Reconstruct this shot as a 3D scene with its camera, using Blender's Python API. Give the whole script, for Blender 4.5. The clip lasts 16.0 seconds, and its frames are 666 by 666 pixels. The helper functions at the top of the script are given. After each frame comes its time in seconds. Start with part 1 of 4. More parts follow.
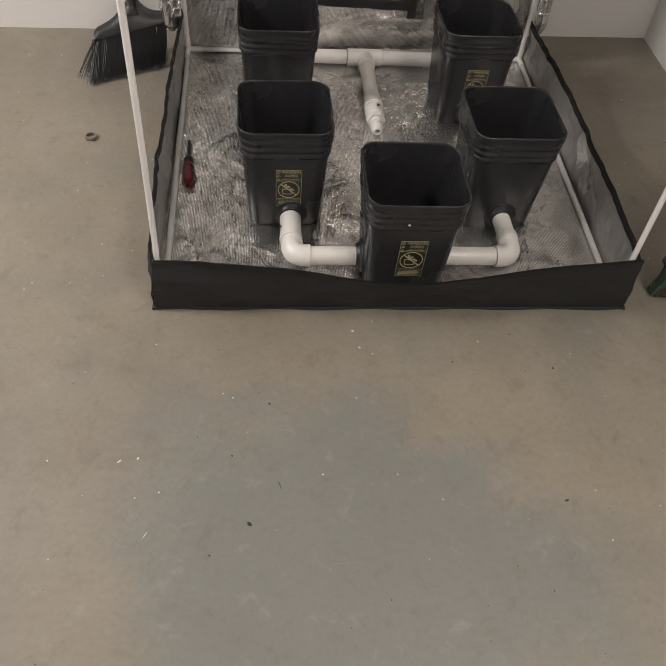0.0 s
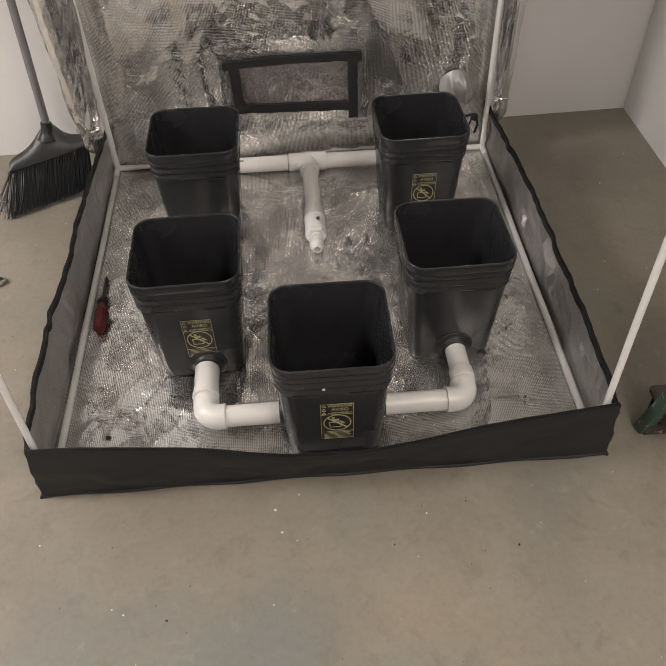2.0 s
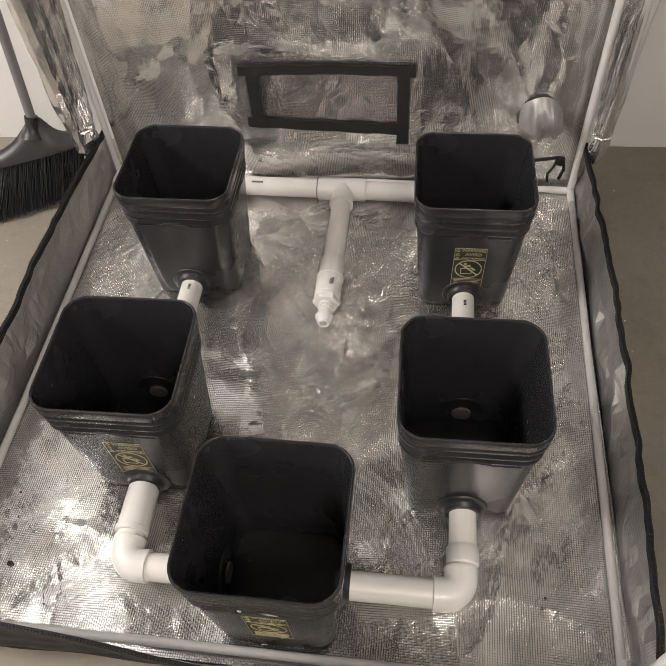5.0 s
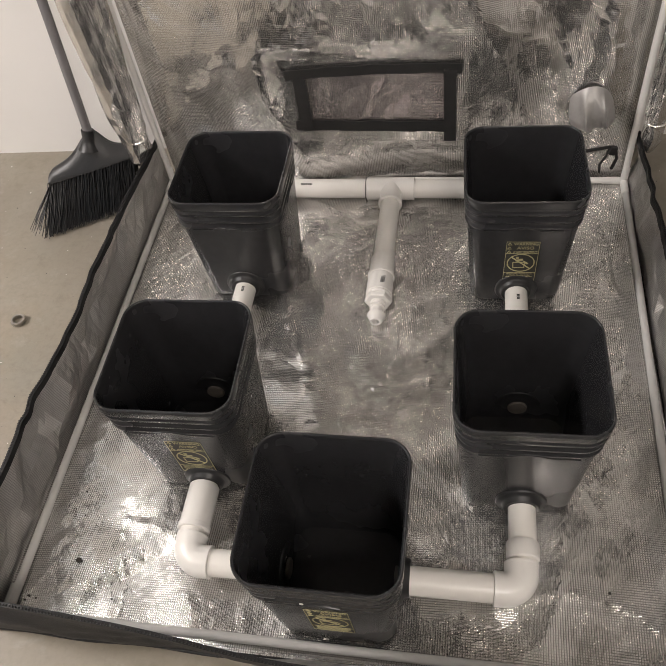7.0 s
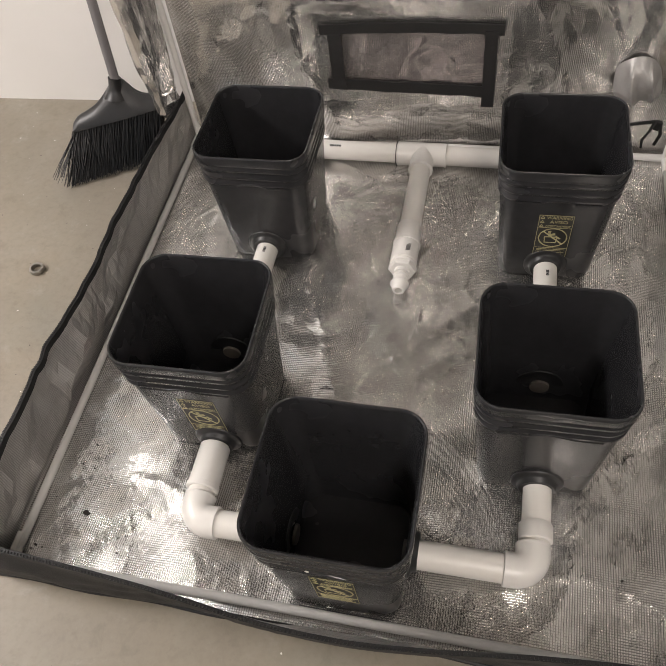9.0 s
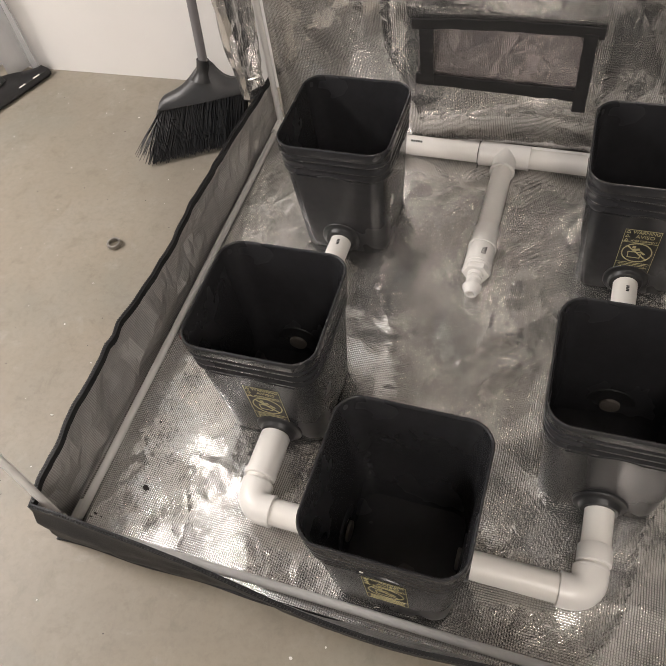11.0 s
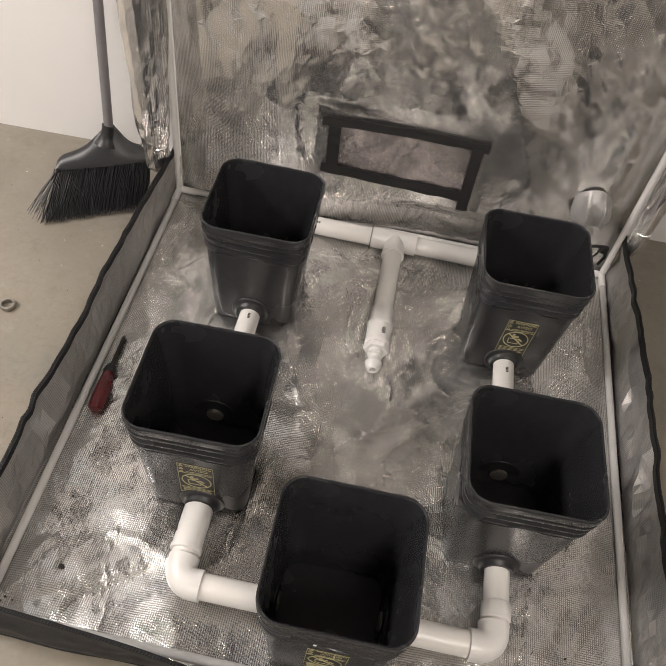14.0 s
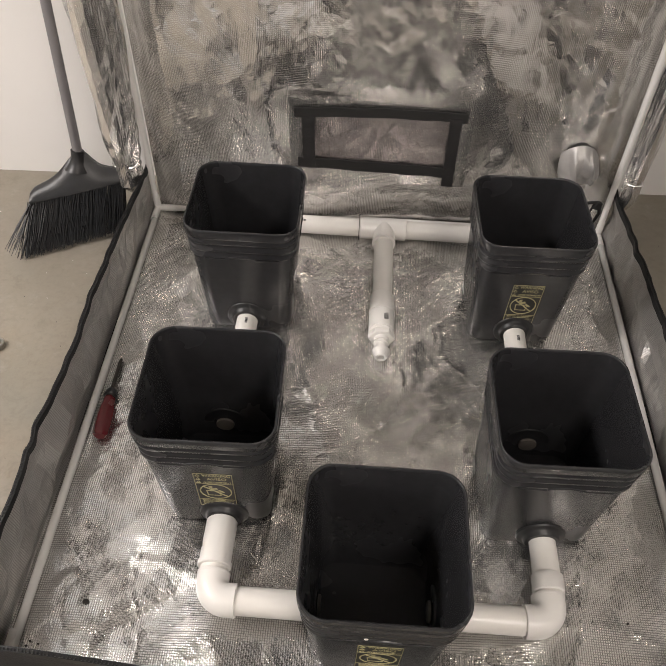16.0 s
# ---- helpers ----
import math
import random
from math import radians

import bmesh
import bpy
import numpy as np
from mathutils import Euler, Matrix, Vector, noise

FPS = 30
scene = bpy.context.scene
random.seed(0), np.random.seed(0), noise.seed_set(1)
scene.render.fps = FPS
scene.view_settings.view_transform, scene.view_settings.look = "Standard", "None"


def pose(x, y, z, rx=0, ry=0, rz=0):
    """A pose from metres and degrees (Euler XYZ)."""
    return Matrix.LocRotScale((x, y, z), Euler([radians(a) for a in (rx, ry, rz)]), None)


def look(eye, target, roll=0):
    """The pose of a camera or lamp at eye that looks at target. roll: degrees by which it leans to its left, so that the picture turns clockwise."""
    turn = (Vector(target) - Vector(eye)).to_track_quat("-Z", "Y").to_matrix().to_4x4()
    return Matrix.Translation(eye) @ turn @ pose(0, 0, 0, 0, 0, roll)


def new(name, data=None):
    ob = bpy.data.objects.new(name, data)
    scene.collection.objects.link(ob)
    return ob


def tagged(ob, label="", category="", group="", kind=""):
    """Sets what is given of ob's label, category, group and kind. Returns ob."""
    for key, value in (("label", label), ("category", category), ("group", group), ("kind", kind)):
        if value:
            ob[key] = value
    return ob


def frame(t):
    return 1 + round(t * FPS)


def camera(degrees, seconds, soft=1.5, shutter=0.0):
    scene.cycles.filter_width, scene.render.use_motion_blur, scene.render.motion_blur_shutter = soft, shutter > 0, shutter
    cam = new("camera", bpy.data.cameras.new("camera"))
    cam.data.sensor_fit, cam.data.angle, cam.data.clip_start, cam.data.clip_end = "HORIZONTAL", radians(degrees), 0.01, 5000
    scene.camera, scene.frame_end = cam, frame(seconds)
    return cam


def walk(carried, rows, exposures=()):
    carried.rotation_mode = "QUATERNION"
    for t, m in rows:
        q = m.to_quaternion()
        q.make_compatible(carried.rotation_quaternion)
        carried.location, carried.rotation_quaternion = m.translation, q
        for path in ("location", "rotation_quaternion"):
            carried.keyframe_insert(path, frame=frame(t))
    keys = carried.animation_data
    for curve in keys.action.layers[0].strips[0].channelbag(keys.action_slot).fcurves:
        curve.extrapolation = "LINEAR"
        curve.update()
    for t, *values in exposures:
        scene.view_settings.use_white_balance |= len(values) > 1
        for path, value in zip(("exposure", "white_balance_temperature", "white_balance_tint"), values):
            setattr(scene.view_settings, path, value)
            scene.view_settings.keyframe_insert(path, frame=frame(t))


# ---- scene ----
cam = camera(50.0, 16.0, soft=0.9)
PATH = [
    (0, (-0.323, -1.208, 1.356), (-0.144, 0.061, -0.18), 6.0),
    (0.5, (-0.201, -1.168, 1.337), (-0.129, 0.079, -0.224), 3.6),
    (1, (0.046, -1.103, 1.346), (0.002, 0.263, -0.114), -0.4),
    (1.5, (0.089, -1.044, 1.319), (0.059, 0.35, -0.115), -2.5),
    (2, (-0.027, -0.85, 1.323), (0.048, 0.53, -0.122), -1.7),
    (2.5, (-0.021, -0.682, 1.286), (0.072, 0.606, -0.241), -0.7),
    (3, (0.049, -0.47, 1.266), (0.07, 0.83, -0.254), 1.1),
    (3.2, (0.042, -0.431, 1.258), (0.022, 0.864, -0.267), -0.2),
    (5.3, (0.211, -0.265, 1.277), (-0.046, 0.936, -0.302), -5.2),
    (5.5, (0.172, -0.266, 1.269), (-0.135, 0.936, -0.299), -6.6),
    (6, (0.163, -0.275, 1.268), (-0.218, 0.921, -0.289), -8.6),
    (6.5, (0.203, -0.279, 1.26), (-0.145, 0.921, -0.301), -10.3),
    (7, (0.198, -0.286, 1.277), (-0.141, 0.916, -0.284), -10.2),
    (7.5, (0.189, -0.275, 1.266), (-0.155, 0.92, -0.3), -9.4),
    (8, (0.168, -0.276, 1.266), (-0.205, 0.911, -0.299), -6.9),
    (8.2, (0.19, -0.279, 1.262), (-0.179, 0.9, -0.311), -7.9),
    (10.3, (0.176, -0.256, 1.239), (-0.231, 0.836, -0.386), -10.3),
    (10.5, (0.147, -0.259, 1.261), (-0.314, 0.822, -0.358), -8.8),
    (11, (0.157, -0.261, 1.254), (-0.365, 0.799, -0.359), -10.5),
    (11.5, (0.172, -0.274, 1.252), (-0.345, 0.786, -0.363), -11.3),
    (12, (0.14, -0.279, 1.255), (-0.389, 0.77, -0.364), -11.3),
    (12.5, (0.133, -0.303, 1.238), (-0.41, 0.716, -0.395), -9.5),
    (13, (0.116, -0.3, 1.256), (-0.399, 0.708, -0.393), -6.6),
    (13.5, (0.057, -0.281, 1.336), (-0.059, 0.89, -0.282), 11.9),
    (14, (-0.039, -0.304, 1.375), (-0.096, 0.961, -0.173), 9.8),
    (14.5, (-0.04, -0.292, 1.331), (-0.077, 0.998, -0.197), 2.4),
    (15, (-0.036, -0.272, 1.301), (-0.055, 1.04, -0.208), -1.9),
    (15.5, (-0.055, -0.303, 1.297), (-0.062, 1.025, -0.198), -1.5),
    (16, (-0.049, -0.326, 1.283), (-0.1, 0.994, -0.218), 2.1),
]
EXPOSURES = [(0, -0.15), (1.5, -0.15), (2.0, 0.05), (2.4, 0.18), (3, 0.2), (5.3, 0.35), (6.2, 0.22), (10.3, 0.28), (16, 0.33)]
walk(cam, [(t, look(eye, target, roll)) for t, eye, target, roll in PATH], EXPOSURES)

# ---- world, lamps ----
world = bpy.data.worlds.new("world")
scene.world = world
world.use_nodes = True
world.node_tree.nodes["Background"].inputs["Color"].default_value = (0.75, 0.85, 1.0, 1)
world.node_tree.nodes["Background"].inputs["Strength"].default_value = 0.02


def area_lamp(name, at, aim, size_x, size_y, watts, colour):
    data = bpy.data.lights.new(name, "AREA")
    data.shape, data.size, data.size_y = "RECTANGLE", size_x, size_y
    data.energy, data.color = watts, colour
    ob = new(name, data)
    ob.matrix_world = look(at, aim)
    return ob


area_lamp("unseen_ceiling_light", (-2.75, 0.05, 2.42), (-2.75, 0.06, 0), 0.8, 0.8, 92, (1.0, 0.935, 0.90))
# no known fixture: dim panel added to give the foil a bluish reflection
area_lamp("unseen_ceiling_light", (-1.45, 0.92, 2.42), (-1.45, 0.93, 0), 1.2, 0.6, 1.2, (0.74, 0.88, 1.0))
area_lamp("unseen_ceiling_light", (0.72, -1.55, 2.42), (0.72, -1.54, 0), 0.5, 1.2, 38, (1.0, 0.91, 0.84))
area_lamp("window_light", (-1.95, -4.1, 1.45), (-1.0, 0.0, 0.6), 1.3, 1.0, 10, (0.80, 0.90, 1.0))


# ---- materials ----
def material(name):
    m = bpy.data.materials.new(name)
    m.use_nodes = True
    t = m.node_tree
    return m, t, t.nodes["Principled BSDF"]


def node(t, kind, **values):
    n = t.nodes.new(kind)
    for key, value in values.items():
        n.inputs[key].default_value = value
    return n


def coords(t, scale=(1, 1, 1), kind="Object"):
    tc = t.nodes.new("ShaderNodeTexCoord")
    mp = t.nodes.new("ShaderNodeMapping")
    mp.inputs["Scale"].default_value = scale
    t.links.new(tc.outputs[kind], mp.inputs["Vector"])
    return mp.outputs["Vector"]


def ramp(t, fac, stops):
    r = t.nodes.new("ShaderNodeValToRGB")
    e = r.color_ramp.elements
    while len(e) < len(stops):
        e.new(0.5)
    for el, (p, c) in zip(e, stops):
        el.position = p
        el.color = (*c, 1) if len(c) == 3 else c
    t.links.new(fac, r.inputs["Fac"])
    return r.outputs["Color"]


def mix(t, fac, a, b, how="MIX"):
    n = t.nodes.new("ShaderNodeMix")
    n.data_type, n.blend_type = "RGBA", how
    if isinstance(fac, float):
        n.inputs["Factor"].default_value = fac
    else:
        t.links.new(fac, n.inputs["Factor"])
    for sock, v in ((n.inputs[6], a), (n.inputs[7], b)):
        if isinstance(v, tuple):
            sock.default_value = (*v, 1)
        else:
            t.links.new(v, sock)
    return n.outputs[2]


def noise_out(t, vec, scale, detail=4.0, rough=0.55, distortion=0.0):
    n = node(t, "ShaderNodeTexNoise", Scale=scale, Detail=detail, Roughness=rough, Distortion=distortion)
    t.links.new(vec, n.inputs["Vector"])
    return n.outputs["Fac"]


def bump(t, bsdf, height, strength, distance, under=None):
    b = node(t, "ShaderNodeBump", Strength=strength, Distance=distance)
    t.links.new(height, b.inputs["Height"])
    if under is not None:
        t.links.new(under, b.inputs["Normal"])
    t.links.new(b.outputs["Normal"], bsdf.inputs["Normal"])
    return b.outputs["Normal"]


def simple(name, colour, rough, metal=0.0, vary=0.15, scale=40.0, bumpiness=0.0, spec=0.5):
    m, t, b = material(name)
    vec = coords(t)
    n1 = noise_out(t, vec, scale)
    n2 = noise_out(t, vec, scale * 0.12, 3)
    dark = tuple(c * (1 - vary) for c in colour)
    light = tuple(min(1, c * (1 + vary)) for c in colour)
    c1 = ramp(t, n1, [(0.3, dark), (0.7, light)])
    c2 = ramp(t, n2, [(0.35, dark), (0.65, light)])
    t.links.new(mix(t, 0.5, c1, c2), b.inputs["Base Color"])
    r = t.nodes.new("ShaderNodeMapRange")
    r.inputs["To Min"].default_value = max(0.02, rough - 0.08)
    r.inputs["To Max"].default_value = min(1, rough + 0.08)
    t.links.new(n2, r.inputs["Value"])
    t.links.new(r.outputs["Result"], b.inputs["Roughness"])
    b.inputs["Metallic"].default_value = metal
    b.inputs["Specular IOR Level"].default_value = spec
    if bumpiness:
        bump(t, b, n1, bumpiness, 0.002)
    return m


def concrete():
    m, t, b = material("concrete")
    vec = coords(t)
    big = noise_out(t, vec, 1.3, 5, 0.55, 0.4)
    mid = noise_out(t, vec, 4.5, 6, 0.62, 0.5)
    fine = noise_out(t, vec, 70.0, 5, 0.65)
    c = ramp(t, big, [(0.34, (0.212, 0.188, 0.153)), (0.5, (0.250, 0.219, 0.173)), (0.66, (0.288, 0.246, 0.190))])
    c = mix(t, ramp(t, mid, [(0.42, (0.0,) * 3), (0.68, (0.6,) * 3)]), c, (0.292, 0.265, 0.220))
    # cool light on the slab before the tent, painted in as grey-green
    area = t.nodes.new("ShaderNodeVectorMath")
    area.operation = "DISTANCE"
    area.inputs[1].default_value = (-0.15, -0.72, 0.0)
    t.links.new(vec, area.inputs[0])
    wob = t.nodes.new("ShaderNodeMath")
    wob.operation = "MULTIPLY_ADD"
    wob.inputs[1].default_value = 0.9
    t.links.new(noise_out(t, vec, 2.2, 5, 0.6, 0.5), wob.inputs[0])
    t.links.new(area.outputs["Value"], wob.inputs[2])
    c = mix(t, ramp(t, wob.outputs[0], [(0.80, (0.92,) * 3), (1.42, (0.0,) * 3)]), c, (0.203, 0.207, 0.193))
    green = noise_out(t, vec, 3.1, 4, 0.55)
    c = mix(t, ramp(t, green, [(0.52, (0.0,) * 3), (0.70, (0.45,) * 3)]), c, (0.189, 0.191, 0.164))
    stain = noise_out(t, vec, 5.5, 5, 0.7, 0.9)
    c = mix(t, ramp(t, stain, [(0.63, (0.0,) * 3), (0.74, (0.5,) * 3)]), c, (0.156, 0.123, 0.078))
    blot = noise_out(t, vec, 15.0, 6, 0.72, 0.4)
    c = mix(t, ramp(t, blot, [(0.54, (0.0,) * 3), (0.68, (0.42,) * 3)]), c, (0.164, 0.144, 0.109))
    c = mix(t, ramp(t, blot, [(0.30, (0.4,) * 3), (0.42, (0.0,) * 3)]), c, (0.343, 0.320, 0.277))
    c = mix(t, ramp(t, fine, [(0.34, (0.28,) * 3), (0.55, (0.0,) * 3)]), c, (0.172, 0.152, 0.121))
    scratch = noise_out(t, coords(t, (14, 150, 1)), 1.0, 4, 0.6, 0.6)
    c = mix(t, ramp(t, scratch, [(0.70, (0.0,) * 3), (0.78, (0.25,) * 3)]), c, (0.374, 0.359, 0.328))
    t.links.new(c, b.inputs["Base Color"])
    r = t.nodes.new("ShaderNodeMapRange")
    r.inputs["To Min"].default_value, r.inputs["To Max"].default_value = 0.38, 0.60
    t.links.new(mid, r.inputs["Value"])
    t.links.new(r.outputs["Result"], b.inputs["Roughness"])
    bump(t, b, fine, 0.12, 0.001)
    return m


def wave_out(t, vec, axis, scale):
    n = t.nodes.new("ShaderNodeTexWave")
    n.bands_direction = axis
    n.inputs["Scale"].default_value = scale
    n.inputs["Distortion"].default_value = 0.6
    n.inputs["Detail"].default_value = 1.0
    n.inputs["Detail Scale"].default_value = 0.3
    t.links.new(vec, n.inputs["Vector"])
    return n.outputs["Fac"]


def facets(t, vec, scale, seed):
    """Heights of flat tilted facets with sharp borders, as in crumpled film."""
    shift = t.nodes.new("ShaderNodeVectorMath")
    shift.inputs[1].default_value = (seed, seed * 0.7, seed * 1.3)
    t.links.new(vec, shift.inputs[0])
    warp = node(t, "ShaderNodeTexNoise", Scale=scale * 0.6, Detail=3.0)
    t.links.new(shift.outputs[0], warp.inputs["Vector"])
    half = t.nodes.new("ShaderNodeVectorMath")
    half.operation = "MULTIPLY_ADD"
    half.inputs[1].default_value = (1.1 / scale,) * 3
    t.links.new(warp.outputs["Color"], half.inputs[0])
    t.links.new(shift.outputs[0], half.inputs[2])
    vor = node(t, "ShaderNodeTexVoronoi", Scale=scale)
    t.links.new(half.outputs[0], vor.inputs["Vector"])
    off = t.nodes.new("ShaderNodeVectorMath")
    off.operation = "SUBTRACT"
    t.links.new(half.outputs[0], off.inputs[0])
    t.links.new(vor.outputs["Position"], off.inputs[1])
    tilt = t.nodes.new("ShaderNodeVectorMath")
    tilt.operation = "SUBTRACT"
    tilt.inputs[1].default_value = (0.5, 0.5, 0.5)
    t.links.new(vor.outputs["Color"], tilt.inputs[0])
    dot = t.nodes.new("ShaderNodeVectorMath")
    dot.operation = "DOT_PRODUCT"
    t.links.new(off.outputs[0], dot.inputs[0])
    t.links.new(tilt.outputs[0], dot.inputs[1])
    return dot.outputs["Value"]


def foil(name, axes, rough=0.16, colour=(0.76, 0.745, 0.73), crease=0.4, stretch=(1, 1, 1), metal=0.92, cross=1.0, grain=0.28, thread_share=0.86):
    """Reflective tent lining: a thin mirror film laminated over a woven grid of dark threads."""
    m, t, b = material(name)
    vec = coords(t)
    long = coords(t, stretch)
    # either set of threads stands out more in one place than in another
    a = mix(t, 1.0, wave_out(t, vec, axes[0], 76.0), ramp(t, noise_out(t, vec, 8.0, 2), [(0.40, (0.80,) * 3), (0.55, (1.0,) * 3)]), "MULTIPLY")
    c = mix(t, 1.0, wave_out(t, vec, axes[1], 76.0), ramp(t, noise_out(t, vec, 9.0, 2), [(0.40, (1.0,) * 3), (0.58, (0.74,) * 3)]), "MULTIPLY")
    mx = t.nodes.new("ShaderNodeMath")
    mx.operation = "MAXIMUM"
    weak = t.nodes.new("ShaderNodeMath")
    weak.operation = "MULTIPLY"
    weak.inputs[1].default_value = cross
    t.links.new(a, weak.inputs[0])
    t.links.new(weak.outputs[0], mx.inputs[0])
    t.links.new(c, mx.inputs[1])
    weave = ramp(t, mx.outputs[0], [(0.58, (0.0,) * 3), (0.90, (1.0,) * 3)])
    normal = None
    for scale, seed, strength in ((16.0, 2.1, 0.09), (38.0, 8.7, 0.10), (95.0, 5.3, 0.05)):
        normal = bump(t, b, facets(t, long, scale, seed), min(1.0, strength * crease), 1.0, normal)
    soft = noise_out(t, long, 6.0, 4, 0.6, 0.3)
    normal = bump(t, b, soft, 0.25, 0.010, normal)
    bump(t, b, weave, grain, 0.0008, normal)
    dirt = noise_out(t, vec, 3.0, 5, 0.6)
    col = mix(t, ramp(t, dirt, [(0.4, (0.0,) * 3), (0.75, (0.4,) * 3)]), colour, tuple(0.82 * v for v in colour))
    worn = noise_out(t, vec, 7.0, 4, 0.6)
    shine = ramp(t, worn, [(0.34, (0.7,) * 3), (0.56, (1.0,) * 3)])
    thread = mix(t, 1.0, mix(t, 1.0, weave, (thread_share,) * 3, "MULTIPLY"), shine, "MULTIPLY")
    col = mix(t, thread, col, tuple(0.28 * v for v in colour))
    t.links.new(col, b.inputs["Base Color"])
    b.inputs["Metallic"].default_value = metal
    r = t.nodes.new("ShaderNodeMapRange")
    r.inputs["To Min"].default_value, r.inputs["To Max"].default_value = max(0.03, rough - 0.05), rough + 0.05
    t.links.new(soft, r.inputs["Value"])
    t.links.new(r.outputs["Result"], b.inputs["Roughness"])
    return m


def wall_paint():
    m, t, b = material("wall_paint")
    vec = coords(t)
    big = noise_out(t, vec, 1.6, 4)
    fine = noise_out(t, vec, 120.0, 3)
    scuff = noise_out(t, vec, 6.0, 6, 0.7, 0.6)
    c = ramp(t, big, [(0.3, (0.76, 0.74, 0.715)), (0.7, (0.82, 0.80, 0.78))])
    c = mix(t, ramp(t, scuff, [(0.66, (0.0,) * 3), (0.8, (0.3,) * 3)]), c, (0.62, 0.59, 0.55))
    t.links.new(c, b.inputs["Base Color"])
    b.inputs["Roughness"].default_value = 0.62
    bump(t, b, fine, 0.12, 0.001)
    return m


def splattered(name, base, rough):
    m, t, b = material(name)
    vec = coords(t)
    sp = noise_out(t, vec, 45.0, 5, 0.65, 0.5)
    sp2 = noise_out(t, vec, 120.0, 3, 0.6)
    c = mix(t, ramp(t, sp, [(0.58, (0.0,) * 3), (0.66, (0.9,) * 3)]), base, (0.52, 0.47, 0.40))
    c = mix(t, ramp(t, sp2, [(0.62, (0.0,) * 3), (0.66, (0.8,) * 3)]), c, (0.12, 0.09, 0.06))
    t.links.new(c, b.inputs["Base Color"])
    b.inputs["Roughness"].default_value = rough
    bump(t, b, sp, 0.4, 0.002)
    return m


def clear_sheet():
    m, t, b = material("plastic_sheet")
    vec = coords(t)
    n = noise_out(t, vec, 12.0, 4)
    t.links.new(ramp(t, n, [(0.3, (0.72, 0.73, 0.74)), (0.7, (0.82, 0.82, 0.82))]), b.inputs["Base Color"])
    b.inputs["Roughness"].default_value = 0.25
    b.inputs["Alpha"].default_value = 0.45
    return m


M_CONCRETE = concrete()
M_WALL = wall_paint()
M_CEIL = simple("ceiling_paint", (0.72, 0.70, 0.67), 0.8, vary=0.05, scale=20)
M_FOIL_FLOOR = foil("foil_floor", ("X", "Y"), rough=0.21, crease=1.1, colour=(0.80, 0.785, 0.765), cross=0.95)
M_FOIL_BACK = foil("foil_back", ("X", "Z"), rough=0.165, crease=1.0, colour=(0.80, 0.785, 0.765), stretch=(1, 1, 0.5), cross=0.95)
M_FOIL_SIDE = foil("foil_side", ("Y", "Z"), rough=0.30, crease=0.9, colour=(0.62, 0.605, 0.59), metal=0.8, grain=0.3, thread_share=0.5)
M_FOIL_ROLL = foil("foil_roll", ("X", "Z"), rough=0.14, crease=0.9, colour=(0.86, 0.845, 0.83), stretch=(1.5, 1.5, 0.5), grain=0.2, thread_share=0.4)
M_FOIL_VENT = foil("foil_vent", ("X", "Z"), rough=0.22, crease=0.7, colour=(0.40, 0.365, 0.36), metal=0.85, grain=0.3, thread_share=0.5)
M_CANVAS = simple("black_canvas", (0.013, 0.013, 0.0145), 0.6, vary=0.2, scale=300, bumpiness=0.3)
M_TAPE = simple("black_tape", (0.013, 0.012, 0.012), 0.75, vary=0.2, scale=200, bumpiness=0.3)
M_ZIP = simple("zipper_black", (0.007, 0.007, 0.0075), 0.55, vary=0.2, scale=200)
M_POLE = simple("white_pole", (0.78, 0.765, 0.74), 0.38, vary=0.05, scale=30)
M_BASE_POLE = simple("grey_pole", (0.55, 0.54, 0.525), 0.42, vary=0.08, scale=30)
M_BUCKET = simple("bucket_plastic", (0.027, 0.027, 0.029), 0.26, vary=0.15, scale=60, bumpiness=0.03, spec=0.36)
M_RUBBER = simple("black_rubber", (0.016, 0.016, 0.017), 0.42, vary=0.15, scale=80)
M_PVC = simple("white_pvc", (0.80, 0.78, 0.75), 0.30, vary=0.04, scale=25)
M_PVC_PIPE = simple("white_pvc_pipe", (0.79, 0.765, 0.725), 0.36, vary=0.05, scale=25)
# white pvc darkened in colour to stand for shade inside the buckets
M_PIPE_END = simple("shaded_pvc", (0.13, 0.115, 0.10), 0.5, vary=0.2, scale=90)
M_PRINT = simple("yellow_print", (0.44, 0.40, 0.22), 0.5, vary=0.2, scale=120)
M_PATCH = simple("label_black", (0.016, 0.015, 0.013), 0.45, vary=0.1, scale=80)
M_INK = simple("black_ink", (0.03, 0.03, 0.03), 0.5, vary=0.1)
M_MESH_CLOTH = simple("vent_mesh", (0.16, 0.155, 0.15), 0.55, metal=0.3, vary=0.25, scale=250, bumpiness=0.5)
M_SLEEVE = simple("grey_sleeve", (0.40, 0.39, 0.38), 0.42, metal=0.4, vary=0.2, scale=30, bumpiness=0.2)
M_BROOM_PLASTIC = simple("broom_plastic", (0.016, 0.0155, 0.016), 0.42, vary=0.5, scale=25, bumpiness=0.1)
M_BRISTLE = simple("bristle", (0.007, 0.007, 0.0075), 0.42, vary=0.3, scale=60, spec=0.35)
M_HANDLE = simple("grey_handle", (0.20, 0.19, 0.195), 0.38, metal=0.3, vary=0.12, scale=25)
M_RED = simple("red_plastic", (0.10, 0.007, 0.011), 0.28, vary=0.15, scale=40)
M_STEEL = simple("dull_steel", (0.36, 0.34, 0.31), 0.36, metal=0.9, vary=0.25, scale=60)
M_SHAFT = simple("dark_steel", (0.07, 0.062, 0.055), 0.4, metal=0.7, vary=0.3, scale=60)
M_GREEN = splattered("green_fibreglass", (0.060, 0.118, 0.078), 0.6)
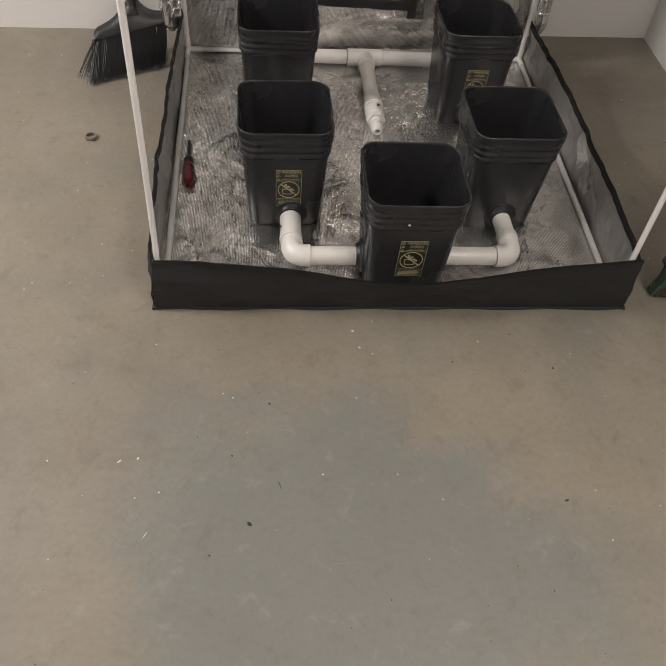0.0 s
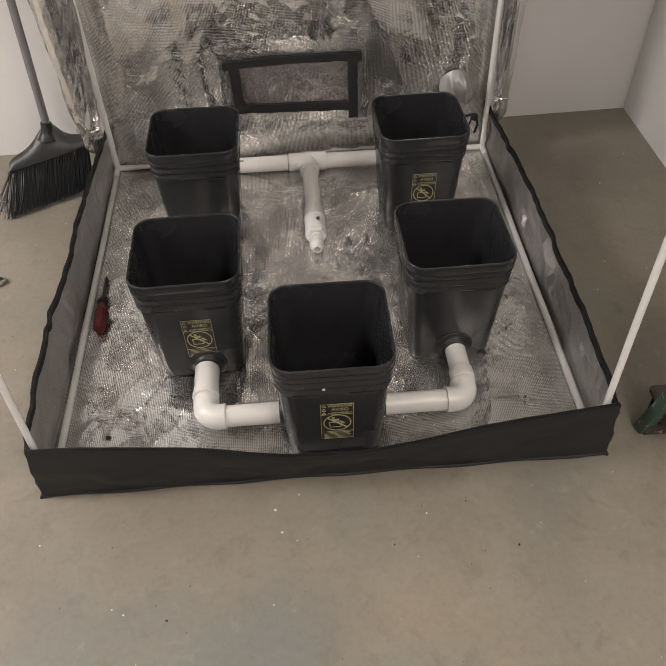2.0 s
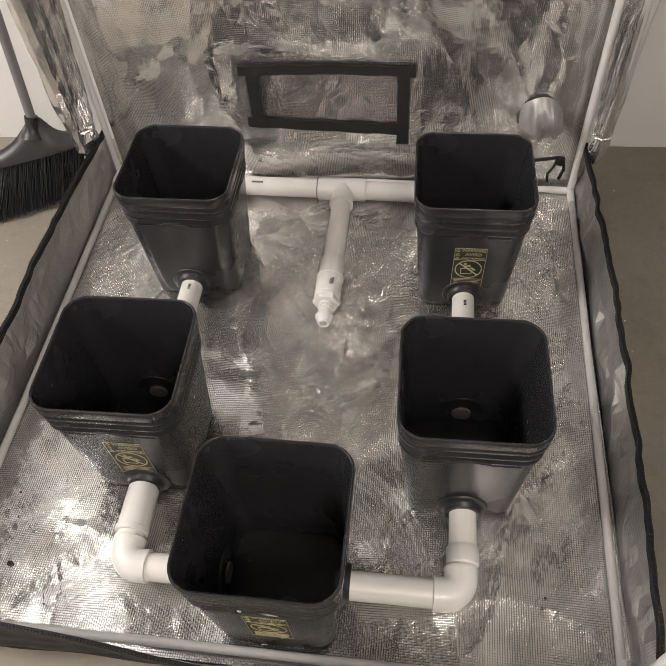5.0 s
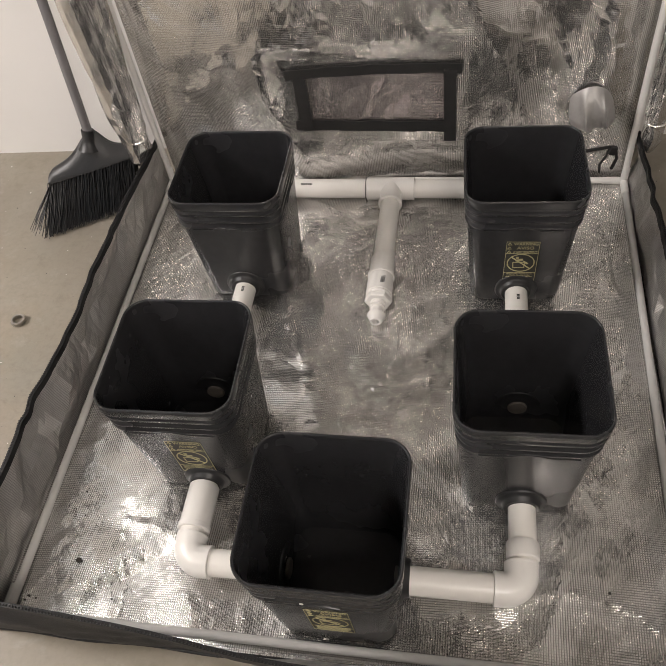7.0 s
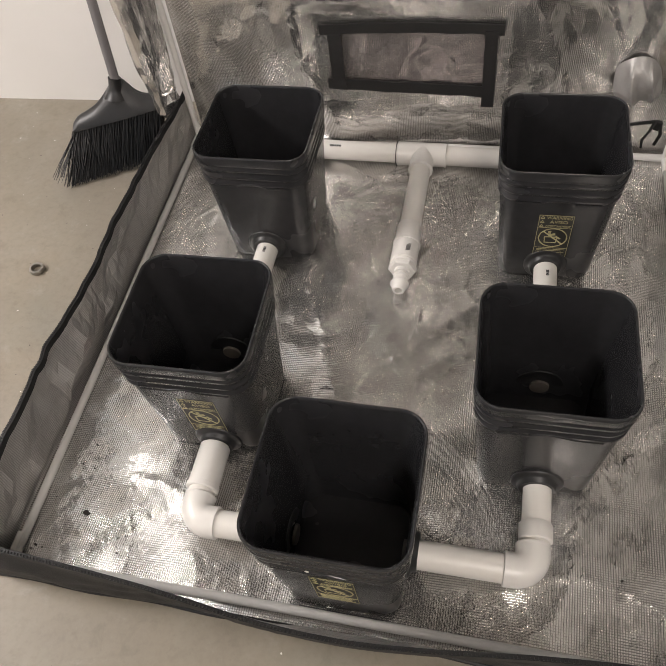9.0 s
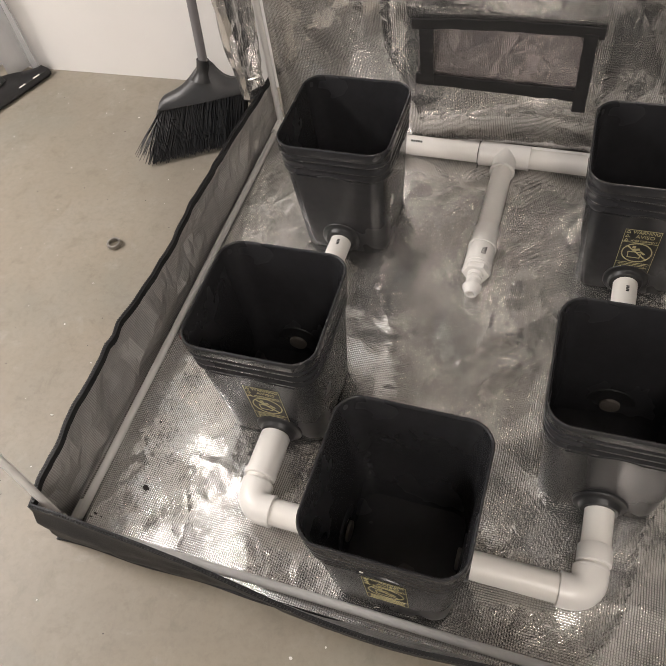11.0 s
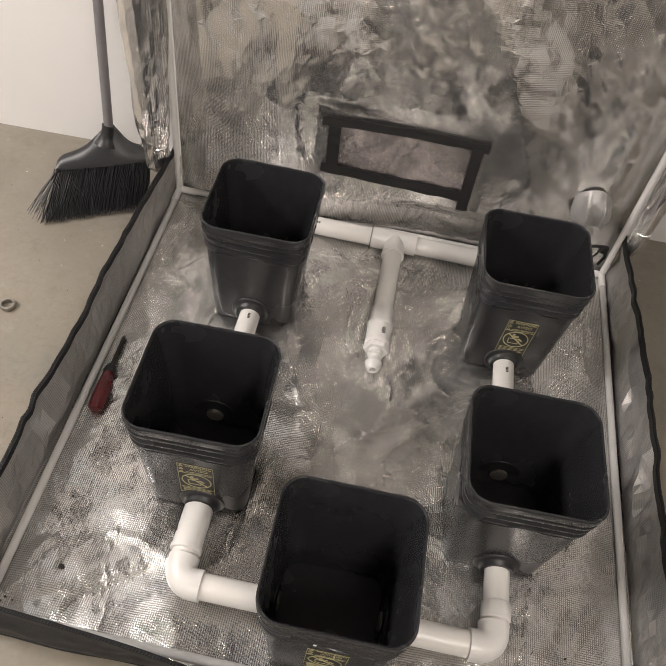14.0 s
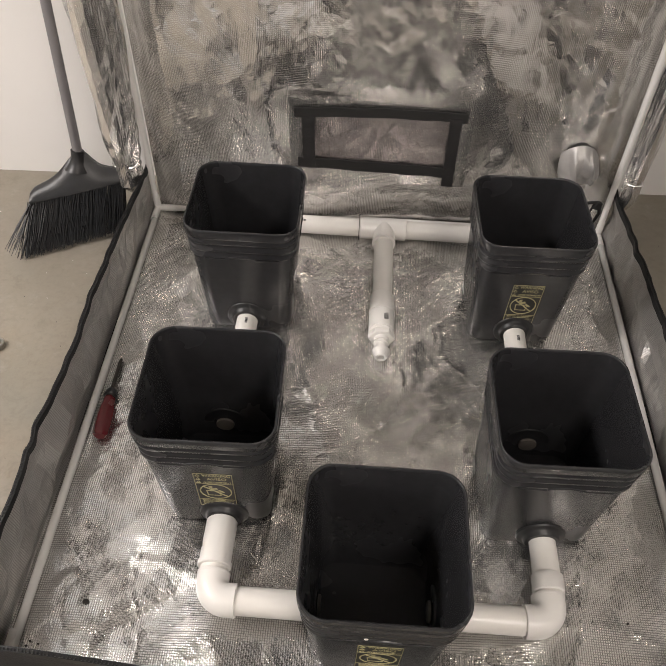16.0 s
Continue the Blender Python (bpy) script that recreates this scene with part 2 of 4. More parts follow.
M_BROWN = splattered("splattered_aluminium", (0.055, 0.042, 0.032), 0.6)
M_TAN = splattered("splattered_brace", (0.30, 0.24, 0.17), 0.6)
M_FLAKE = simple("white_flakes", (0.72, 0.70, 0.66), 0.7, vary=0.1)
M_GRIT = simple("dark_grit", (0.035, 0.03, 0.026), 0.8, vary=0.3)
M_SHEET = clear_sheet()


# ---- mesh helpers ----
def part(name, bm, mat, parent=None, label="", smooth=True):
    """Links a bmesh as one mesh object, under a thing or a part if one is given."""
    me = bpy.data.meshes.new(name)
    bm.normal_update()
    bm.to_mesh(me)
    bm.free()
    for m in mat if isinstance(mat, (list, tuple)) else [mat]:
        me.materials.append(m)
    if smooth:
        me.shade_smooth()
        me.set_sharp_from_angle(angle=radians(38))
    ob = new(name, me)
    ob.parent = parent
    if label:
        ob["label"] = label
    return ob


def thing(name, label, category, m=None, group="", kind=""):
    ob = new(name)
    ob.empty_display_size = 0.05
    if m is not None:
        ob.matrix_world = m
    return tagged(ob, label, category, group, kind)


def box(bm, size, m, bevel=0.0, segments=2):
    r = bmesh.ops.create_cube(bm, size=1, matrix=m @ Matrix.Diagonal((*size, 1)))
    if bevel:
        edges = list({e for v in r["verts"] for e in v.link_edges})
        bmesh.ops.bevel(bm, geom=edges, offset=bevel, segments=segments, affect="EDGES", profile=0.5)


def rings(bm, loops, close=False, cap_first=False, cap_last=False):
    rows = [[bm.verts.new(p) for p in loop] for loop in loops]
    n = len(rows[0])
    pairs = list(zip(rows, rows[1:])) + ([(rows[-1], rows[0])] if close else [])
    for a, b in pairs:
        for i in range(n):
            bm.faces.new((a[i], a[(i + 1) % n], b[(i + 1) % n], b[i]))
    if cap_first:
        bm.faces.new(rows[0][::-1])
    if cap_last:
        bm.faces.new(rows[-1])
    return rows


def turned(bm, profile, m, n=32, close=True):
    """A body of rotation about the local z of m, from (height, radius) pairs."""
    loops = []
    for h, r in profile:
        loops.append([m @ Vector((r * math.cos(2 * math.pi * i / n), r * math.sin(2 * math.pi * i / n), h)) for i in range(n)])
    rings(bm, loops, close=close, cap_first=not close, cap_last=not close)


def sweep(bm, points, radius, n=12, cap=True, hollow=0.0):
    """A tube along a line of points; radius is one number or one a point."""
    pts = [Vector(p) for p in points]
    radii = [radius] * len(pts) if isinstance(radius, (int, float)) else radius
    loops, up = [], None
    for i, p in enumerate(pts):
        d = (pts[min(i + 1, len(pts) - 1)] - pts[max(i - 1, 0)]).normalized()
        if up is None:
            up = d.orthogonal().normalized()
        up = (up - d * up.dot(d)).normalized()
        side = d.cross(up)
        loops.append([p + (up * math.cos(a) + side * math.sin(a)) * radii[i] for a in (2 * math.pi * k / n for k in range(n))])
    rings(bm, loops, cap_first=cap, cap_last=cap)


def along(a, b):
    """The pose at a whose z axis points to b."""
    a, b = Vector(a), Vector(b)
    return Matrix.Translation(a) @ (b - a).to_track_quat("Z", "Y").to_matrix().to_4x4()


def tube(bm, a, b, ro, ri, n=32, lip=0.0015):
    length = (Vector(b) - Vector(a)).length
    turned(bm, [(0, ri), (0, ro - lip), (lip, ro), (length - lip, ro), (length, ro - lip), (length, ri)], along(a, b), n)


def fbm(x, y, z=0.0, octaves=4):
    return noise.fractal(Vector((x, y, z)), 1.0, 2.0, octaves)


def ridge(x, y, z=0.0):
    return 1.0 - abs(noise.noise(Vector((x, y, z)))) * 2.2


def creased(x, y, cell, seed):
    """Random heights on a warped net of triangles, linear in each: flat facets that meet in sharp creases."""
    w = 0.33 * cell
    x, y = x + w * noise.noise(Vector((x / cell * 0.7, y / cell * 0.7, seed))), y + w * noise.noise(Vector((x / cell * 0.7, y / cell * 0.7, seed + 9)))
    q = (x + y) * 0.36602540 / cell
    u, v = x / cell + q, y / cell + q
    i, j = math.floor(u), math.floor(v)
    fu, fv = u - i, v - j

    def at(a, b):
        q = math.sin(a * 127.1 + b * 311.7 + seed * 74.7) * 43758.5453
        return q - math.floor(q) - 0.5
    if fu > fv:
        return at(i, j) * (1 - fu) + at(i + 1, j) * (fu - fv) + at(i + 1, j + 1) * fv
    return at(i, j) * (1 - fv) + at(i, j + 1) * (fv - fu) + at(i + 1, j + 1) * fu


def crumpled(bm, nu, nv, place, seed, normal, thick, jitter=0.42):
    """A film of uneven flat triangles that meet in sharp creases; material 0 inside, 1 outside."""
    rng = random.Random(seed)
    front = []
    for j in range(nv + 1):
        row = []
        for i in range(nu + 1):
            du = rng.uniform(-jitter, jitter) if 0 < i < nu else 0
            dv = rng.uniform(-jitter, jitter) if 0 < j < nv else 0
            row.append(bm.verts.new(place((i + du) / nu, (j + dv) / nv, rng.uniform(-1, 1) if 0 < i < nu and 0 < j < nv else 0)))
        front.append(row)
    n = Vector(normal)
    for j in range(nv):
        for i in range(nu):
            a, b, c, d = front[j][i], front[j][i + 1], front[j + 1][i + 1], front[j + 1][i]
            for tri in (((a, b, c), (a, c, d)) if rng.random() < 0.5 else ((a, b, d), (b, c, d))):
                bm.faces.new(tri)
    base = [bm.verts.new(front[j][i].co - n * thick) for j, i in ((0, 0), (0, nu), (nv, nu), (nv, 0))]
    f = bm.faces.new(base[::-1])
    f.material_index = 1
    bm.normal_update()
    for f in bm.faces:
        if f.material_index == 0 and f.normal.dot(n) < 0:
            f.normal_flip()


def sheet(bm, nu, nv, place, normal, thick, back_index=1):
    """A cloth of nu by nv cells with a lining (material 0) and an outer face (material back_index)."""
    front = [[bm.verts.new(place(i / nu, j / nv)) for i in range(nu + 1)] for j in range(nv + 1)]
    back = [[bm.verts.new(v.co - Vector(normal) * thick) for v in row] for row in front]
    for j in range(nv):
        for i in range(nu):
            bm.faces.new((front[j][i], front[j][i + 1], front[j + 1][i + 1], front[j + 1][i]))
            f = bm.faces.new((back[j][i], back[j + 1][i], back[j + 1][i + 1], back[j][i + 1]))
            f.material_index = back_index
    rim = [(0, i) for i in range(nu)] + [(j, nu) for j in range(nv)] + [(nv, nu - i) for i in range(nu)] + [(nv - j, 0) for j in range(nv)]
    for k in range(len(rim)):
        (a, b), (c, d) = rim[k], rim[(k + 1) % len(rim)]
        f = bm.faces.new((front[a][b], back[a][b], back[c][d], front[c][d]))
        f.material_index = back_index
    bmesh.ops.recalc_face_normals(bm, faces=bm.faces)


# ---- the room ----
WALL_TURN = 2.0  # the long wall runs slightly off the tent's line
ROOM = dict(x0=-4.2, x1=1.17, y0=-4.2, top=2.5)


def wall_y(x):
    return 1.395 + math.tan(radians(WALL_TURN)) * x


bm = bmesh.new()
box(bm, (6.2, 6.4, 0.2), pose(-1.5, -1.3, -0.1))
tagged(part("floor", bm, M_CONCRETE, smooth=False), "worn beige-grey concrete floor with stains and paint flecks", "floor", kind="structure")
bm = bmesh.new()
box(bm, (6.6, 0.15, 2.5), pose(-1.5, 1.395 + math.tan(radians(WALL_TURN)) * -1.5 + 0.075, 1.25, 0, 0, WALL_TURN))
tagged(part("wall_north", bm, M_WALL, smooth=False), "white painted plain wall meeting the concrete floor", "wall", kind="structure")
bm = bmesh.new()
box(bm, (0.15, 6.0, 2.5), pose(1.245, -1.57, 1.25))
tagged(part("wall_east", bm, M_WALL, smooth=False), "white painted plain side wall", "wall", kind="structure")
bm = bmesh.new()
box(bm, (0.15, 6.0, 2.5), pose(-4.275, -1.6, 1.25))
tagged(part("wall_west", bm, M_WALL, smooth=False), "white painted plain far wall", "wall", kind="structure")
bm = bmesh.new()
for sx, sz, x, z in ((1.6, 2.5, -3.45, 1.25), (2.45, 2.5, -0.02, 1.25), (1.4, 0.9, -1.95, 0.45), (1.4, 0.5, -1.95, 2.25)):
    box(bm, (sx, 0.15, sz), pose(x, -4.275, z))
tagged(part("wall_south", bm, M_WALL, smooth=False), "white painted wall with a window opening", "wall", kind="structure")
bm = bmesh.new()
box(bm, (6.2, 6.4, 0.12), pose(-1.5, -1.3, 2.56))
tagged(part("ceiling", bm, M_CEIL, smooth=False), "plain off-white ceiling", "ceiling", kind="structure")

# ---- the tent ----
HALF, DEPTH, HIGH = 0.61, 1.215, 2.0
tent = thing("grow_tent", "open black canvas grow tent with crumpled silver lining and white poles", "tent")


def floor_height(x, y):
    swell = 0.004 * fbm(x * 3.2, y * 3.2, 1.7, 2)
    folds = 0.018 * creased(x + 0.2 * y, y * 0.8, 0.16, 3.0) + 0.009 * creased(x - 0.35 * y, y, 0.075, 11.0)
    rough = max(0.0, fbm(x * 2.6 + 4.0, y * 2.6, 7.3, 2) + 0.25)
    fine = 0.0040 * rough * creased(x + 0.1 * y, y * 1.2, 0.030, 23.0)
    lines = 0.0022 * max(0.0, ridge(x * 3.3, y * 3.3, 4.4) - 0.90) / 0.10 + 0.0015 * max(0.0, ridge(x * 5.1 + 2, y * 4.1, 9.1) - 0.93) / 0.07
    return swell + folds + fine + lines


def floor_place(u, v, r):
    x, y = -0.605 + 1.21 * u, -0.005 + 1.230 * v
    inner = min(1.0, 20 * u, 20 * (1 - u), 20 * v, 20 * (1 - v))
    return (x, y, max(0.003, 0.0105 + inner * (floor_height(x, y) + 0.0002 * r)))


bm = bmesh.new()
crumpled(bm, 170, 170, floor_place, 5, (0, 0, 1), 0.0095)
part("floor_sheet", bm, [M_FOIL_FLOOR, M_CANVAS], tent, "crumpled silver reflective floor lining", smooth=False)


def back_place(u, v, r):
    x, z = -0.6 + 1.2 * u, 0.008 + (HIGH - 0.01) * v
    d = 0.036 * creased(x + 0.25 * z, z * 0.5, 0.19, 5.0) + 0.050 * creased(x * 1.1, z * 0.18, 0.24, 8.0) * min(1.0, max(0.0, (z - 0.10) / 0.25))
    d += 0.0085 * creased(x - 0.3 * z, z * 0.7, 0.08, 14.0) + 0.010 * fbm(x * 3.0, z * 1.2, 5.5, 2) + 0.0035 * creased(x + 0.2 * z, z * 0.9, 0.032, 31.0) + 0.0002 * r
    mid = 0.032 * math.exp(-((x + 0.02) / 0.33) ** 2 - ((z - 0.3) / 0.5) ** 2)
    edge = max(0.0, min(1.0, (0.6 - abs(x)) / 0.08, z / 0.05 + 0.15))
    out = (0.014 + 0.022 * min(1.0, z / 0.4) + mid + d) * edge
    inside = min(1.0, max(0.0, (0.27 - abs(x + 0.012)) / 0.05)) * min(1.0, max(0.0, (0.155 - abs(z - 0.285)) / 0.04))
    return (x, 1.228 - max(0.001, out * (1 - inside) + 0.055 * inside), z)


bm = bmesh.new()
crumpled(bm, 110, 170, back_place, 9, (0, -1, 0), 0.004)
part("back_panel", bm, [M_FOIL_BACK, M_CANVAS], tent, "crumpled silver reflective back panel", smooth=False)
# tent roof out of view, added for its shade and its reflection
bm = bmesh.new()
crumpled(bm, 24, 24, lambda u, v, r: (-0.6 + 1.2 * u, 1.225 * v, HIGH - 0.012 + 0.004 * r), 3, (0, 0, -1), 0.008)
part("unseen_top_panel", bm, [M_FOIL_BACK, M_CANVAS], tent, smooth=False)


def side_lip(s):
    def place(u, v):
        y = -0.004 + 1.225 * u
        top = 0.152 + 0.012 * fbm(y * 2.2, s * 3.0, 0.4, 3) + 0.006 * math.sin(y * 9 + s)
        x = 0.603 + 0.010 * u + 0.012 * v * math.sin(math.pi * u) + 0.010 * math.sin(math.pi * v) * fbm(y * 5, v * 1.3 + s * 5, 2.2, 4) * 2
        x += 0.019 * math.sin(math.pi * v * 0.9) * creased(y, 0.15 * v, 0.045, 40 + s) - 0.010 * v * math.exp(-u / 0.04) + 0.004 * v * fbm(y * 14, v * 3, 6.0 + s, 2)
        return (s * x, y, 0.004 + top * v)
    return place


for s in (-1, 1):
    bm = bmesh.new()
    sheet(bm, 64, 7, side_lip(s), (-s, 0, 0), 0.003)
    part("side_lip", bm, [M_FOIL_SIDE, M_CANVAS], tent, "dull silver low side edge of the opened door", smooth=False)


def front_lip(u, v):
    x = (-0.603 + 1.206 * u) * (1 - 0.016 * v)
    mid = math.exp(-((x - 0.02) / 0.27) ** 2)
    top = 0.158 + 0.012 * max(0, u - 0.8) * 5 - 0.037 * mid + 0.004 * fbm(x * 6, 2.0, 0.7, 3)
    lean = -0.024 * mid - 0.012 * math.sin(math.pi * u)
    y = -0.007 + lean * v ** 1.3 + 0.007 * math.sin(math.pi * v) * fbm(x * 4.5, v * 1.5, 3.3, 4) * 2
    return (x, y, 0.004 + top * v)


bm = bmesh.new()
sheet(bm, 130, 18, front_lip, (0, 1, 0), 0.003)
part("front_lip", bm, [M_FOIL_SIDE, M_CANVAS], tent, "black canvas low front edge of the opened door")


def zipper(place, out, count):
    """The zip half along the upper hem of a lip: a tape and its teeth."""
    bm = bmesh.new()
    pts = [Vector(place(i / 120, 1.0)) for i in range(121)]
    o = Vector(out)
    prof = [(-0.0045, -0.012), (0.003, -0.012), (0.003, 0.003), (-0.0045, 0.003)]
    loops = [[p + o * a + Vector((0, 0, b)) for a, b in prof] for p in pts]
    rings(bm, loops, cap_first=True, cap_last=True)
    for k in range(count):
        u = (k + 0.5) / count
        p, q = Vector(place(u, 1.0)), Vector(place(min(1, u + 0.002), 1.0))
        d = q - p
        yaw = math.degrees(math.atan2(d.y, d.x)) if d.length else 0
        box(bm, (0.0024, 0.0034, 0.0034), Matrix.Translation(p + Vector((0, 0, 0.0040))) @ pose(0, 0, 0, 0, 0, yaw))
    bmesh.ops.recalc_face_normals(bm, faces=bm.faces)
    return part("zipper", bm, M_ZIP, tent, "black zip teeth along the hem", smooth=False)


zipper(front_lip, (0, -1, 0), 210)
zipper(side_lip(-1), (-1, 0, 0), 205)
zipper(side_lip(1), (1, 0, 0), 205)


def piping(points, radius=0.004):
    bm = bmesh.new()
    sweep(bm, points, radius, 8)
    return part("seam_piping", bm, M_CANVAS, tent)


piping([(-0.606 + 1.212 * i / 40, -0.010 + 0.002 * math.sin(i * 0.8), 0.006) for i in range(41)])
for s in (-1, 1):
    piping([(s * (0.607 + 0.010 * i / 40), -0.014 + 1.24 * i / 40, 0.006) for i in range(41)])

# poles of the frame: uprights, floor bars, top bars, corner sockets
POLE = 0.0080


def bar(name, points, mat=M_POLE, radius=POLE):
    bm = bmesh.new()
    sweep(bm, points, radius, 20)
    return part(name, bm, mat, tent)


for s in (-1, 1):
    bar("upright_pole", [(s * ((0.588 if s < 0 else 0.580) - 0.024 * 1.94 * k / 12 * (1 - k / 12) * 1.5), 0.012, 0.03 + 1.94 * k / 12) for k in range(13)], radius=0.0069)
    bar("upright_pole", [(s * (0.604 if s < 0 else 0.600 - 0.012 * math.sin(math.pi * k / 12)), 1.203, 0.03 + 1.94 * k / 12) for k in range(13)])
    bar("floor_pole", [(s * (0.583 + 0.020 * k / 4), 0.03 + 1.165 * k / 4, 0.0185) for k in range(5)], M_BASE_POLE)
    bar("top_pole", [(s * 0.590, 0.03 + 1.165 * k / 4, 1.972) for k in range(5)])
bar("floor_pole", [(-0.56 + 1.12 * k / 4, 0.016, 0.0185) for k in range(5)], M_BASE_POLE)
bar("floor_pole", [(-0.585 + 1.17 * k / 4, 1.206, 0.020) for k in range(5)])
bar("top_pole", [(-0.56 + 1.12 * k / 4, 0.014, 1.972) for k in range(5)])
bar("top_pole", [(-0.56 + 1.12 * k / 4, 1.203, 1.972) for k in range(5)])
for x, y in ((-0.588, 0.014), (0.588, 0.014), (-0.604, 1.205), (0.601, 1.205)):
    bm = bmesh.new()
    sx, sy = (-1 if x < 0 else 1), (-1 if y < 0.5 else 1)
    sweep(bm, [(x, y, 0.014), (x, y, 0.060)], 0.0092, 16)
    sweep(bm, [(x + sx * 0.004, y, 0.020), (x - sx * 0.050, y, 0.020)], 0.0092, 16)
    sweep(bm, [(x, y + sy * 0.004, 0.020), (x, y - sy * 0.050, 0.020)], 0.0092, 16)
    part("corner_socket", bm, M_BASE_POLE if y < 0.5 else M_POLE, tent)

# the vent window: mesh with four hook-and-loop strips
bm = bmesh.new()
crumpled(bm, 14, 7, lambda u, v, r: (-0.188 + 0.35 * u, 1.1695 + 0.0014 * r, 0.217 + 0.150 * v), 21, (0, -1, 0), 0.004)
vent = part("vent_mesh", bm, [M_FOIL_VENT, M_CANVAS], tent, "dark mesh vent window", smooth=False)


def strip(a, b, width, sag=0.0):
    bm = bmesh.new()
    a, b = Vector(a), Vector(b)
    side = (b - a).normalized().cross(Vector((0, 1, 0)))
    loops = []
    for k in range(13):
        u = k / 12
        p = a.lerp(b, u) + Vector((0, -0.0015 * math.sin(k * 1.7), sag * math.sin(math.pi * u)))
        h = side * width / 2 * (1 + 0.06 * math.sin(k * 2.3))
        loops.append([p - h, p - h + Vector((0, -0.004, 0)), p + h + Vector((0, -0.004, 0)), p + h])
    rings(bm, loops, cap_first=True, cap_last=True)
    bmesh.ops.recalc_face_normals(bm, faces=bm.faces)
    return part("hook_strip", bm, M_TAPE, tent, "black hook-and-loop strip")


strip((-0.217, 1.1665, 0.363), (0.190, 1.1665, 0.372), 0.023, 0.006)
strip((-0.209, 1.1665, 0.227), (0.172, 1.1665, 0.218), 0.027)
strip((-0.184, 1.1640, 0.354), (-0.181, 1.1640, 0.220), 0.030)
strip((0.163, 1.1640, 0.370), (0.166, 1.1640, 0.181), 0.028)

# the duct port: a gathered sleeve with a drawstring
def sleeve(u, v):
    """A limp cloth tube that hangs from its round collar, flattened, its mouth drawn to one side."""
    p = 2 * u - 1
    wide = 0.046 + 0.014 * v - 0.020 * v ** 3
    x = 0.484 + 0.016 * v ** 2 + wide * p
    z = 0.304 - 0.034 * p * p * (1 - v) - 0.112 * v + 0.010 * p * v
    bulge = 0.060 * math.sin(math.pi * (0.12 + 0.66 * v)) * (1 - 0.75 * p * p)
    fold = 0.012 * math.exp(-((p - 0.45 - 0.15 * v) / 0.10) ** 2) + 0.010 * math.exp(-((p + 0.42 - 0.1 * v) / 0.14) ** 2) - 0.010 * math.exp(-((p - 0.05) / 0.22) ** 2) * v
    return (x, 1.208 - bulge - fold * min(1.0, v * 4) - 0.024 * creased(x, z * 0.6, 0.034, 77.0) * min(1.0, v * 3), z)


bm = bmesh.new()
sheet(bm, 26, 22, sleeve, (0, -1, 0), 0.002, 0)
part("port_sleeve", bm, M_SLEEVE, tent, "limp silver duct port sleeve", smooth=False)
bm = bmesh.new()
sweep(bm, [(0.44, 1.12, 0.19), (0.48, 1.112, 0.186), (0.53, 1.12, 0.19), (0.545, 1.125, 0.178), (0.552, 1.128, 0.15), (0.546, 1.13, 0.12)], 0.004, 8)
sweep(bm, [(0.53, 1.12, 0.19), (0.525, 1.118, 0.165), (0.515, 1.12, 0.14), (0.518, 1.12, 0.118)], 0.003, 8)
box(bm, (0.016, 0.012, 0.022), pose(0.537, 1.118, 0.182, 0, 20, 10), 0.003)
part("drawstring", bm, M_TAPE, tent, "black drawstring with toggle")


def door_roll(s, base, lean, radius, seed, height):
    """A side door gathered up beside the back pole, tied near its foot."""
    bm = bmesh.new()
    loops = []
    n = 22
    for k in range(75):
        u = k / 74
        z = base[2] + height * u
        c = Vector((base[0] + lean * u, base[1], z))
        neck = 1 - 0.12 * math.exp(-((z - base[2] - 0.075) / 0.025) ** 2)
        r0 = radius * neck * (0.75 + 0.35 * min(1, u * 4)) * (0.55 if k == 0 else 1)
        loop = []
        for i in range(n):
            loose = math.exp(-height * u / 0.30)
            a = 2 * math.pi * (i + 0.30 * loose * math.sin(k * 2.9 + i * 1.7)) / n
            w = 1 + 0.26 * math.sin(3 * a + 2.2 * fbm(z * 2.5, seed, 0.3, 2)) + (0.20 + 0.35 * loose) * creased(a * 0.05, z * 0.10, 0.05, seed) + (0.04 + 0.25 * loose) * creased(a * 0.05, z * 0.4, 0.022, seed + 5)
            loop.append(c + Vector((r0 * w * math.cos(a), r0 * 0.8 * w * math.sin(a), 0)))
        loops.append(loop)
    rings(bm, loops, cap_first=True, cap_last=True)
    part("rolled_door", bm, M_FOIL_ROLL, tent, "crumpled silver rolled-up side door", smooth=False)
    bm = bmesh.new()
    sweep(bm, [Vector((base[0] + lean * 0.04 + radius * 0.72 * math.cos(a), base[1] + radius * 0.6 * math.sin(a), base[2] + 0.078)) for a in (2 * math.pi * i / 24 for i in range(25))], 0.004, 8)
    part("tie_strap", bm, M_FOIL_ROLL, tent)


door_roll(-1, (-0.646, 1.165, 0.115), -0.03, 0.047, 3.0, 1.75)
door_roll(1, (0.634, 1.185, 0.13), -0.01, 0.027, 8.0, 1.75)

# ---- buckets ----
RIM_Z = 0.325


def square_loop(w, r, z, n=8):
    pts = []
    for cx, cy, a0 in ((1, 1, 0), (-1, 1, 90), (-1, -1, 180), (1, -1, 270)):
        for k in range(n + 1):
            a = radians(a0 + 90 * k / n)
            pts.append(Vector((cx * (w / 2 - r) + r * math.cos(a), cy * (w / 2 - r) + r * math.sin(a), z)))
    return pts


def body_half(z):
    return (0.196 + (0.224 - 0.196) * (z - 0.006) / 0.239) / 2


